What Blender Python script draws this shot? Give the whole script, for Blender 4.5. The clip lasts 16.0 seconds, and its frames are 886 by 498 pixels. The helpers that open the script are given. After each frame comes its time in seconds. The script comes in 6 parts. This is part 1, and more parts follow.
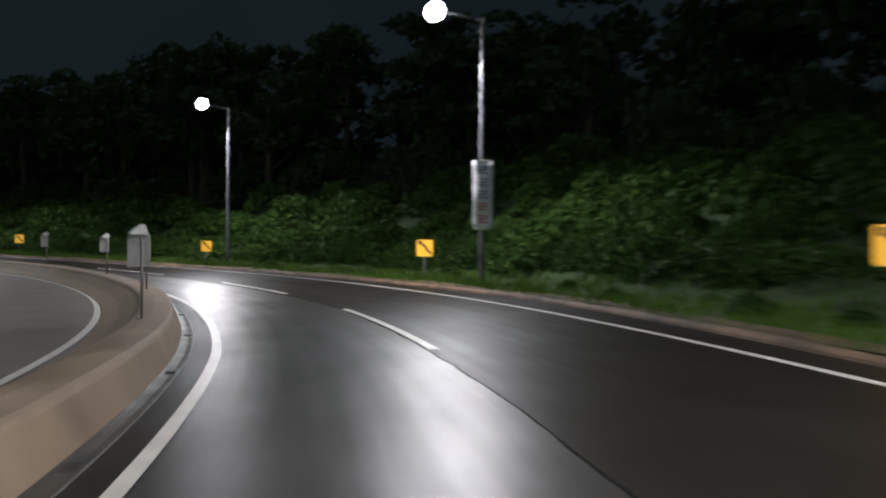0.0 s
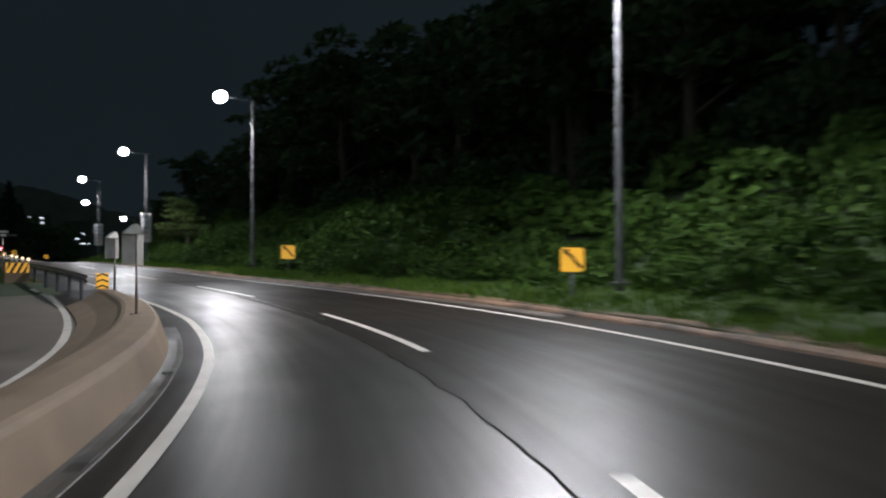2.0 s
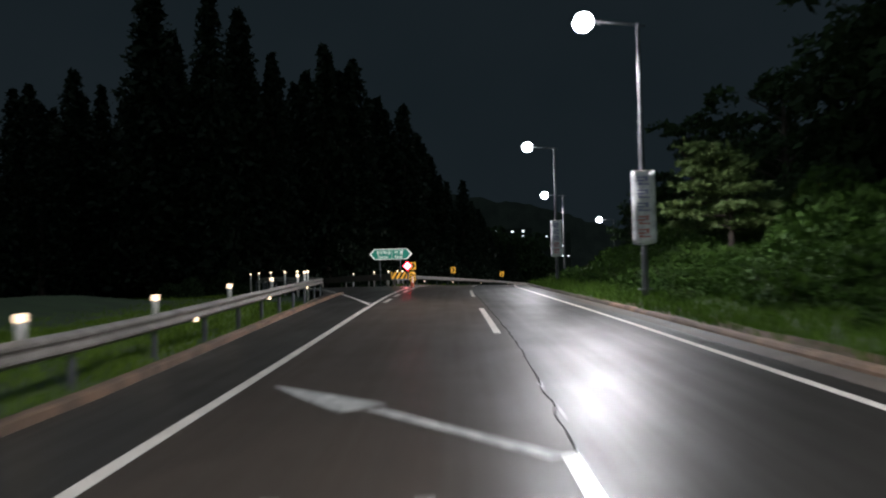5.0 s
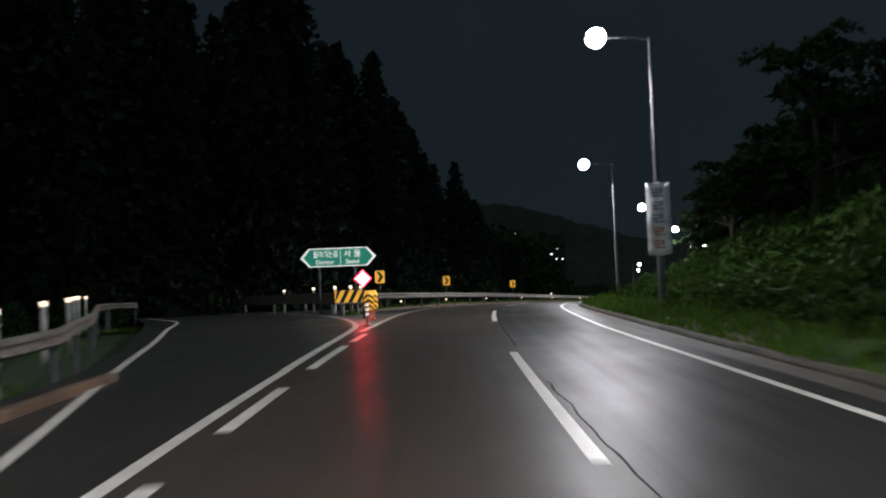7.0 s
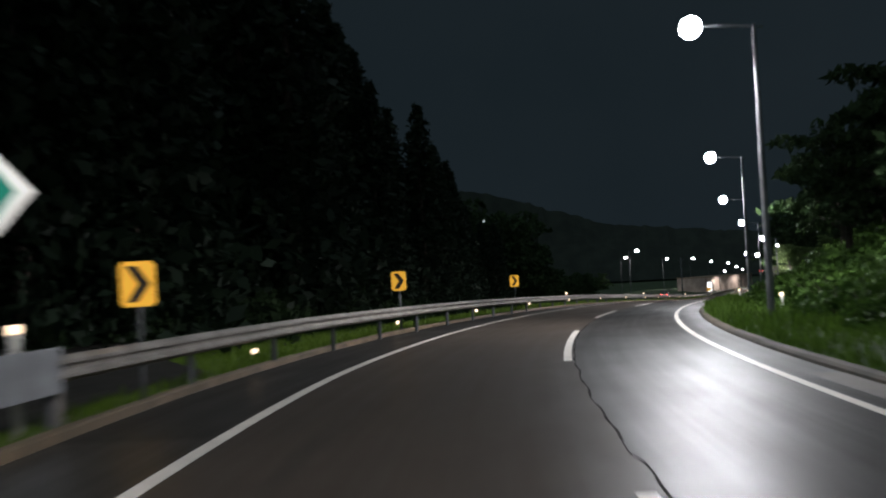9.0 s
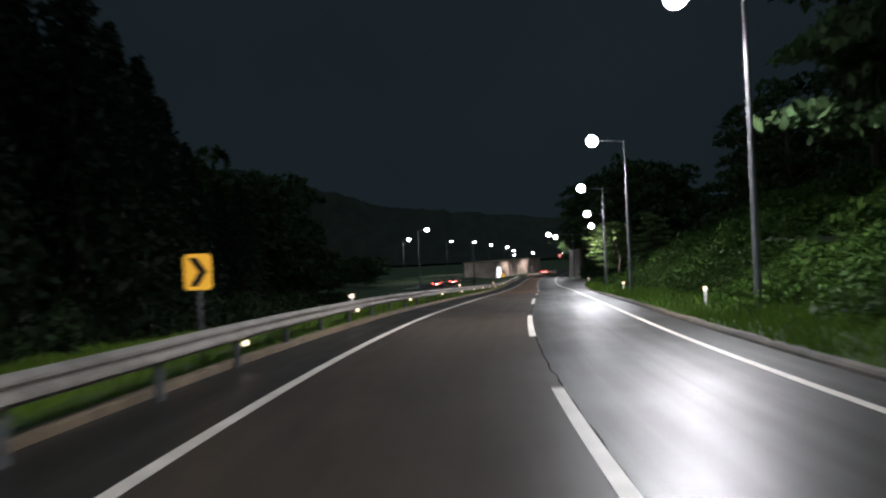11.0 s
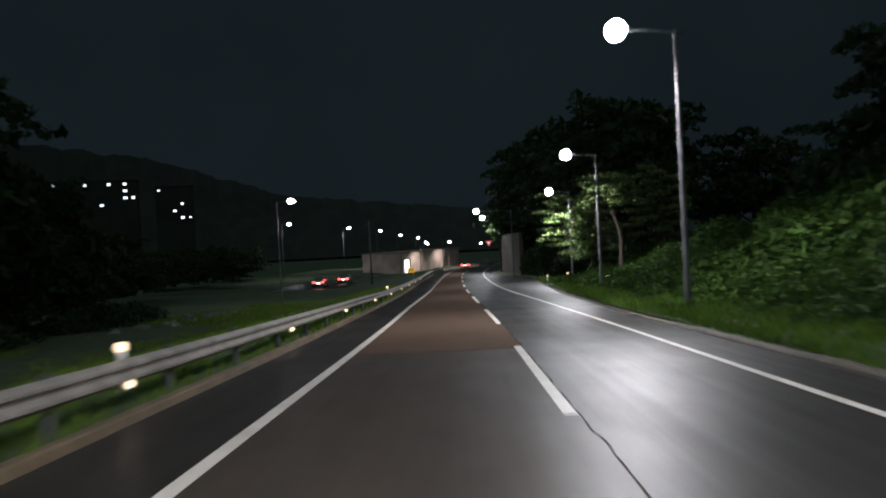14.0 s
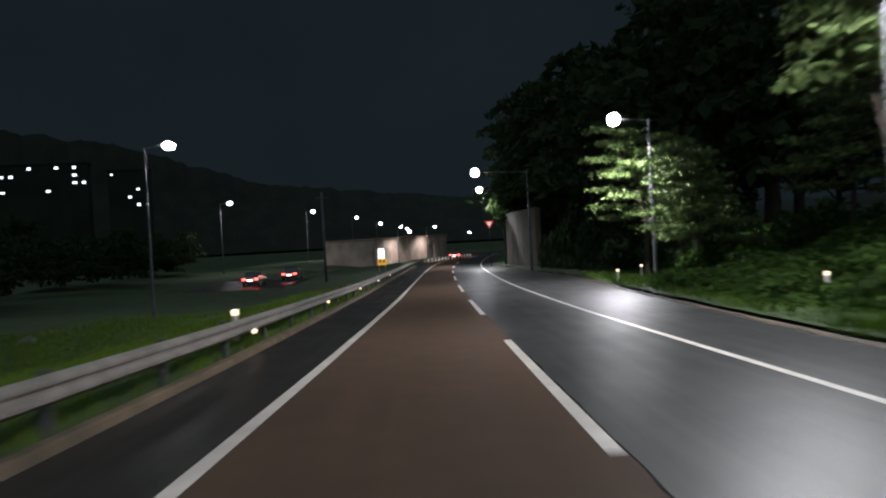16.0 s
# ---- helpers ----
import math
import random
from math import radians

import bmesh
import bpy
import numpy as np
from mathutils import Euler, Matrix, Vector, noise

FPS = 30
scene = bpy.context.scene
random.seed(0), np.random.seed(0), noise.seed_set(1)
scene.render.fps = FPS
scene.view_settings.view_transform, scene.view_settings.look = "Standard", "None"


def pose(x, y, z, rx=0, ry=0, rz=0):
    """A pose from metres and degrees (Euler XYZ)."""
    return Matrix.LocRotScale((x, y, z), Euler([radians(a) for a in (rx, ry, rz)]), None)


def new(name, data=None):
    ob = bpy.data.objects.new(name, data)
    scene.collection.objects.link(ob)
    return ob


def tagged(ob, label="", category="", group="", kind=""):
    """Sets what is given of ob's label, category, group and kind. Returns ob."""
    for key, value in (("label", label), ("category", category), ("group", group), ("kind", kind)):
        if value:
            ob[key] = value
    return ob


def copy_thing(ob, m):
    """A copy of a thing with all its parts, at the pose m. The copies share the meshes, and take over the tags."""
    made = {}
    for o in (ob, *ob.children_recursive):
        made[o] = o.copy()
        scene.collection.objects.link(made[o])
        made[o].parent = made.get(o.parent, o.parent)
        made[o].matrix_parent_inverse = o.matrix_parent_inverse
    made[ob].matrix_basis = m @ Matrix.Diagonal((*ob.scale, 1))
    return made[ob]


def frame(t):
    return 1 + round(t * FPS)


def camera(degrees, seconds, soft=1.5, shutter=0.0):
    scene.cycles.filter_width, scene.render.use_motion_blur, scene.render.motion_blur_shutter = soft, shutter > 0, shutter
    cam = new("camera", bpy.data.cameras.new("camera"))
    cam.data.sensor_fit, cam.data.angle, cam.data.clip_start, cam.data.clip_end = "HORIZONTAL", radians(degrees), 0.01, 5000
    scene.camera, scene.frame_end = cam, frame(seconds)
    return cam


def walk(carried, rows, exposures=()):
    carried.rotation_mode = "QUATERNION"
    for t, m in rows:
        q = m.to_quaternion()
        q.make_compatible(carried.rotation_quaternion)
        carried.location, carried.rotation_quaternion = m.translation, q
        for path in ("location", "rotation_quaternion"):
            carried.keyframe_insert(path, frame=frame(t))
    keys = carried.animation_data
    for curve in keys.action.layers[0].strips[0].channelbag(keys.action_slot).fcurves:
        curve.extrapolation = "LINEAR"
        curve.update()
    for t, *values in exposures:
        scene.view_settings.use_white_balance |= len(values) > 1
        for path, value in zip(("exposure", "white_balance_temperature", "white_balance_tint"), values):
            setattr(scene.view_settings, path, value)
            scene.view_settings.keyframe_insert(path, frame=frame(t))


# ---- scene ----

# ---------------------------------------------------------------- camera
cam = camera(48.94, 16.0, soft=2.0, shutter=0.6)
PATH = [  # t, x, y, z, pitch, roll, yaw
    (0.0, 0.00, 0.00, 1.57, 0.31, -0.23, -0.00),
    (0.5, -0.78, 8.88, 1.58, 0.44, -0.25, 5.17),
    (1.0, -2.36, 17.55, 1.62, 0.73, -0.32, 10.54),
    (1.5, -4.69, 25.97, 1.67, 0.96, -0.02, 16.14),
    (2.0, -7.84, 34.12, 1.76, 1.20, 0.24, 22.16),
    (2.5, -11.87, 41.89, 1.89, 1.30, 0.54, 27.87),
    (3.0, -16.53, 49.26, 2.08, 1.61, 0.91, 33.69),
    (3.5, -21.89, 56.07, 2.28, 1.96, 1.14, 39.35),
    (4.0, -27.85, 62.26, 2.48, 1.99, 1.21, 44.33),
    (4.5, -34.19, 67.89, 2.69, 2.07, 1.31, 48.04),
    (5.0, -40.55, 73.33, 2.91, 2.10, 1.34, 49.76),
    (5.5, -46.90, 78.63, 3.12, 2.29, 1.51, 49.98),
    (6.0, -53.18, 83.90, 3.34, 2.41, 1.75, 49.55),
    (6.5, -59.42, 89.21, 3.55, 2.43, 2.02, 49.15),
    (7.0, -65.65, 94.56, 3.77, 2.39, 2.29, 49.03),
    (7.5, -71.92, 99.96, 3.96, 2.31, 2.56, 49.02),
    (8.0, -78.17, 105.50, 4.12, 2.14, 2.84, 48.75),
    (8.5, -84.37, 111.17, 4.25, 1.93, 3.00, 48.12),
    (9.0, -90.53, 116.96, 4.35, 1.74, 3.09, 47.08),
    (9.5, -96.47, 123.04, 4.39, 1.40, 2.88, 44.54),
    (10.0, -102.30, 129.32, 4.37, 0.75, 2.82, 40.86),
    (10.5, -107.75, 136.02, 4.29, 0.29, 2.80, 37.00),
    (11.0, -112.83, 143.13, 4.18, 0.11, 2.81, 33.84),
    (11.5, -117.64, 150.54, 4.04, 0.16, 2.85, 31.75),
    (12.0, -122.29, 158.18, 3.89, 0.28, 2.93, 30.55),
    (12.5, -126.71, 166.08, 3.70, -0.00, 3.10, 29.78),
    (13.0, -131.09, 174.13, 3.45, -0.24, 3.21, 29.24),
    (13.5, -135.53, 182.31, 3.17, -0.54, 3.17, 28.83),
    (14.0, -140.02, 190.63, 2.86, -0.54, 3.05, 28.66),
    (14.5, -144.57, 199.15, 2.53, -0.60, 2.92, 28.44),
    (15.0, -149.25, 207.87, 2.20, -0.83, 3.00, 27.98),
    (15.5, -154.08, 216.81, 1.87, -1.01, 3.02, 27.84),
    (16.0, -159.07, 225.93, 1.50, -1.04, 3.16, 27.81),
]
walk(cam, [(t, pose(x, y, z, 90 + p, r, w)) for t, x, y, z, p, r, w in PATH],
     exposures=[(t, e, 6550, 13) for t, e in ((0.0, 0.32), (1.5, 0.35), (3.0, 0.6), (4.0, 0.6), (5.0, 0.5), (7.5, 0.6), (9.5, 0.68), (12.5, 0.55), (14.0, 0.38), (16.0, 0.5))])

# ---------------------------------------------------------------- night sky
LAMP_WATTS = 4000.0
world = bpy.data.worlds.new("night_sky")
scene.world = world
world.use_nodes = True
wn, wl = world.node_tree.nodes, world.node_tree.links
wbg = wn["Background"]
wtc = wn.new("ShaderNodeTexCoord")
wno = wn.new("ShaderNodeTexNoise")
wno.inputs["Scale"].default_value = 2.2
wno.inputs["Detail"].default_value = 4
wra = wn.new("ShaderNodeValToRGB")
wra.color_ramp.elements[0].position, wra.color_ramp.elements[0].color = 0.3, (0.0046, 0.0080, 0.0102, 1)
wra.color_ramp.elements[1].position, wra.color_ramp.elements[1].color = 0.8, (0.0084, 0.0124, 0.0152, 1)
wl.new(wtc.outputs["Generated"], wno.inputs["Vector"])
wl.new(wno.outputs["Fac"], wra.inputs["Fac"])
wl.new(wra.outputs["Color"], wbg.inputs["Color"])
wbg.inputs["Strength"].default_value = 1.0

# Fill sun added to lift dark trees and grass, in place of overcast glow
_gl = bpy.data.lights.new("overcast_fill", "SUN")
_gl.energy, _gl.angle, _gl.color = 0.42, radians(150), (0.72, 0.92, 1.0)
new("overcast_fill", _gl).matrix_world = Matrix.Rotation(radians(35), 4, "X")

# ---------------------------------------------------------------- materials


def mat(name, base, rough=0.6, metal=0.0, second=None, scale=3.0, mix=0.5, bump=0.0, bump_scale=60.0, rough2=None,
        stretch=(1, 1, 1), vary=0.0, spec=0.5, coat=0.0, coat_rough=0.12):
    """A principled material with two scales of noise in colour and roughness, and fine relief."""
    m = bpy.data.materials.new(name)
    m.use_nodes = True
    n, l = m.node_tree.nodes, m.node_tree.links
    b = n["Principled BSDF"]
    b.inputs["Metallic"].default_value = metal
    b.inputs["Roughness"].default_value = rough
    b.inputs["Specular IOR Level"].default_value = spec
    b.inputs["Coat Weight"].default_value = coat
    b.inputs["Coat Roughness"].default_value = coat_rough
    second = second or tuple(c * 0.6 for c in base)
    tc = n.new("ShaderNodeTexCoord")
    mp = n.new("ShaderNodeMapping")
    mp.inputs["Scale"].default_value = stretch
    l.new(tc.outputs["Object"], mp.inputs["Vector"])
    big, small = n.new("ShaderNodeTexNoise"), n.new("ShaderNodeTexNoise")
    big.inputs["Scale"].default_value, big.inputs["Detail"].default_value = scale, 5
    small.inputs["Scale"].default_value, small.inputs["Detail"].default_value = bump_scale, 3
    for q in (big, small):
        l.new(mp.outputs["Vector"], q.inputs["Vector"])
    add = n.new("ShaderNodeMath")
    add.operation = "MULTIPLY_ADD"
    add.inputs[1].default_value = 0.35
    l.new(small.outputs["Fac"], add.inputs[0])
    l.new(big.outputs["Fac"], add.inputs[2])
    ramp = n.new("ShaderNodeValToRGB")
    ramp.color_ramp.elements[0].position = 0.68 - 0.25 * mix
    ramp.color_ramp.elements[1].position = 0.68 + 0.25 * mix
    ramp.color_ramp.elements[0].color = (*second, 1)
    ramp.color_ramp.elements[1].color = (*base, 1)
    l.new(add.outputs[0], ramp.inputs["Fac"])
    col = ramp.outputs["Color"]
    if vary:
        oi = n.new("ShaderNodeObjectInfo")
        hs = n.new("ShaderNodeHueSaturation")
        mr = n.new("ShaderNodeMapRange")
        mr.inputs["To Min"].default_value, mr.inputs["To Max"].default_value = 1 - vary, 1 + vary
        l.new(oi.outputs["Random"], mr.inputs["Value"])
        l.new(mr.outputs[0], hs.inputs["Value"])
        l.new(col, hs.inputs["Color"])
        col = hs.outputs["Color"]
    l.new(col, b.inputs["Base Color"])
    if rough2 is not None:
        mr2 = n.new("ShaderNodeMapRange")
        mr2.inputs["From Min"].default_value, mr2.inputs["From Max"].default_value = 0.5, 0.85
        mr2.inputs["To Min"].default_value, mr2.inputs["To Max"].default_value = rough, rough2
        l.new(add.outputs[0], mr2.inputs["Value"])
        l.new(mr2.outputs[0], b.inputs["Roughness"])
    if bump:
        bp = n.new("ShaderNodeBump")
        bp.inputs["Strength"].default_value = bump
        bp.inputs["Distance"].default_value = 0.02
        l.new(small.outputs["Fac"], bp.inputs["Height"])
        l.new(bp.outputs["Normal"], b.inputs["Normal"])
    return m


def road_mat(name, base, second, coat, coat_rough, rough=0.6, spec=0.0, grain=55.0):
    """Asphalt laid along the road: streaks in the driving direction, patches, stony grain and a film of water."""
    m = bpy.data.materials.new(name)
    m.use_nodes = True
    n, l = m.node_tree.nodes, m.node_tree.links
    b = n["Principled BSDF"]
    b.inputs["Roughness"].default_value = rough
    b.inputs["Specular IOR Level"].default_value = spec
    b.inputs["Coat IOR"].default_value = 1.72
    plan = n.new("ShaderNodeAttribute")
    plan.attribute_name = "plan"
    fields = []
    for along, across, detail in ((0.07, 3.4, 5), (0.30, 0.75, 4), (1.6, 1.6, 3)):
        mp, no = n.new("ShaderNodeMapping"), n.new("ShaderNodeTexNoise")
        mp.inputs["Scale"].default_value = (along, across, 1)
        no.inputs["Scale"].default_value, no.inputs["Detail"].default_value = 1.0, detail
        l.new(plan.outputs["Vector"], mp.inputs["Vector"])
        l.new(mp.outputs["Vector"], no.inputs["Vector"])
        fields.append(no.outputs["Fac"])
    tc, small = n.new("ShaderNodeTexCoord"), n.new("ShaderNodeTexNoise")
    small.inputs["Scale"].default_value, small.inputs["Detail"].default_value = grain, 3
    l.new(tc.outputs["Object"], small.inputs["Vector"])

    def blend(a, b_, k):
        q = n.new("ShaderNodeMix")
        q.inputs["Factor"].default_value = k
        l.new(a, q.inputs["A"])
        l.new(b_, q.inputs["B"])
        return q.outputs["Result"]

    def span(v, lo, hi, to_lo, to_hi):
        q = n.new("ShaderNodeMapRange")
        for key, val in (("From Min", lo), ("From Max", hi), ("To Min", to_lo), ("To Max", to_hi)):
            q.inputs[key].default_value = val
        l.new(v, q.inputs["Value"])
        return q.outputs[0]

    wet = blend(fields[0], fields[1], 0.45)
    tone = blend(blend(wet, fields[2], 0.3), small.outputs["Fac"], 0.35)
    ramp = n.new("ShaderNodeValToRGB")
    ramp.color_ramp.elements[0].position, ramp.color_ramp.elements[1].position = 0.40, 0.60
    ramp.color_ramp.elements[0].color, ramp.color_ramp.elements[1].color = (*second, 1), (*base, 1)
    l.new(tone, ramp.inputs["Fac"])
    l.new(ramp.outputs["Color"], b.inputs["Base Color"])
    l.new(span(wet, 0.30, 0.70, coat * 1.1, coat * 0.65), b.inputs["Coat Weight"])
    l.new(span(fields[1], 0.35, 0.65, coat_rough * 0.95, coat_rough * 1.08), b.inputs["Coat Roughness"])
    for strength, socket in ((0.6, "Normal"), (0.16, "Coat Normal")):
        bp = n.new("ShaderNodeBump")
        bp.inputs["Strength"].default_value, bp.inputs["Distance"].default_value = strength, 0.02
        l.new(small.outputs["Fac"], bp.inputs["Height"])
        l.new(bp.outputs["Normal"], b.inputs[socket])
    return m


def leaf_mat(name, base, second, rough=0.5):
    """Foliage: each leaf its own tone, a little light passes through."""
    m = bpy.data.materials.new(name)
    m.use_nodes = True
    n, l = m.node_tree.nodes, m.node_tree.links
    b = n["Principled BSDF"]
    b.inputs["Roughness"].default_value = rough
    b.inputs["Specular IOR Level"].default_value = 0.12
    g = n.new("ShaderNodeNewGeometry")
    oi = n.new("ShaderNodeObjectInfo")
    add = n.new("ShaderNodeMath")
    add.operation = "MULTIPLY_ADD"
    add.inputs[1].default_value = 0.65
    mul = n.new("ShaderNodeMath")
    mul.operation = "MULTIPLY"
    mul.inputs[1].default_value = 0.35
    l.new(oi.outputs["Random"], mul.inputs[0])
    l.new(g.outputs["Random Per Island"], add.inputs[0])
    l.new(mul.outputs[0], add.inputs[2])
    r = n.new("ShaderNodeValToRGB")
    r.color_ramp.elements[0].color, r.color_ramp.elements[1].color = (*second, 1), (*base, 1)
    l.new(add.outputs[0], r.inputs["Fac"])
    l.new(r.outputs["Color"], b.inputs["Base Color"])
    tr = n.new("ShaderNodeBsdfTranslucent")
    l.new(r.outputs["Color"], tr.inputs["Color"])
    mx = n.new("ShaderNodeMixShader")
    mx.inputs[0].default_value = 0.25
    l.new(b.outputs[0], mx.inputs[1])
    l.new(tr.outputs[0], mx.inputs[2])
    l.new(mx.outputs[0], n["Material Output"].inputs["Surface"])
    return m


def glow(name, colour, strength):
    """A surface that gives off light: lamp lenses, tail lights, lit windows; on sign faces and reflectors it replaces
    returned headlight.
    """
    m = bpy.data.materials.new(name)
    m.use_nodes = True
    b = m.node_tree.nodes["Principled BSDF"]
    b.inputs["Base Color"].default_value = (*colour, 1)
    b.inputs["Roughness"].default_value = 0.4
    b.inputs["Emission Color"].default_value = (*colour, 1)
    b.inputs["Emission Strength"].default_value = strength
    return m


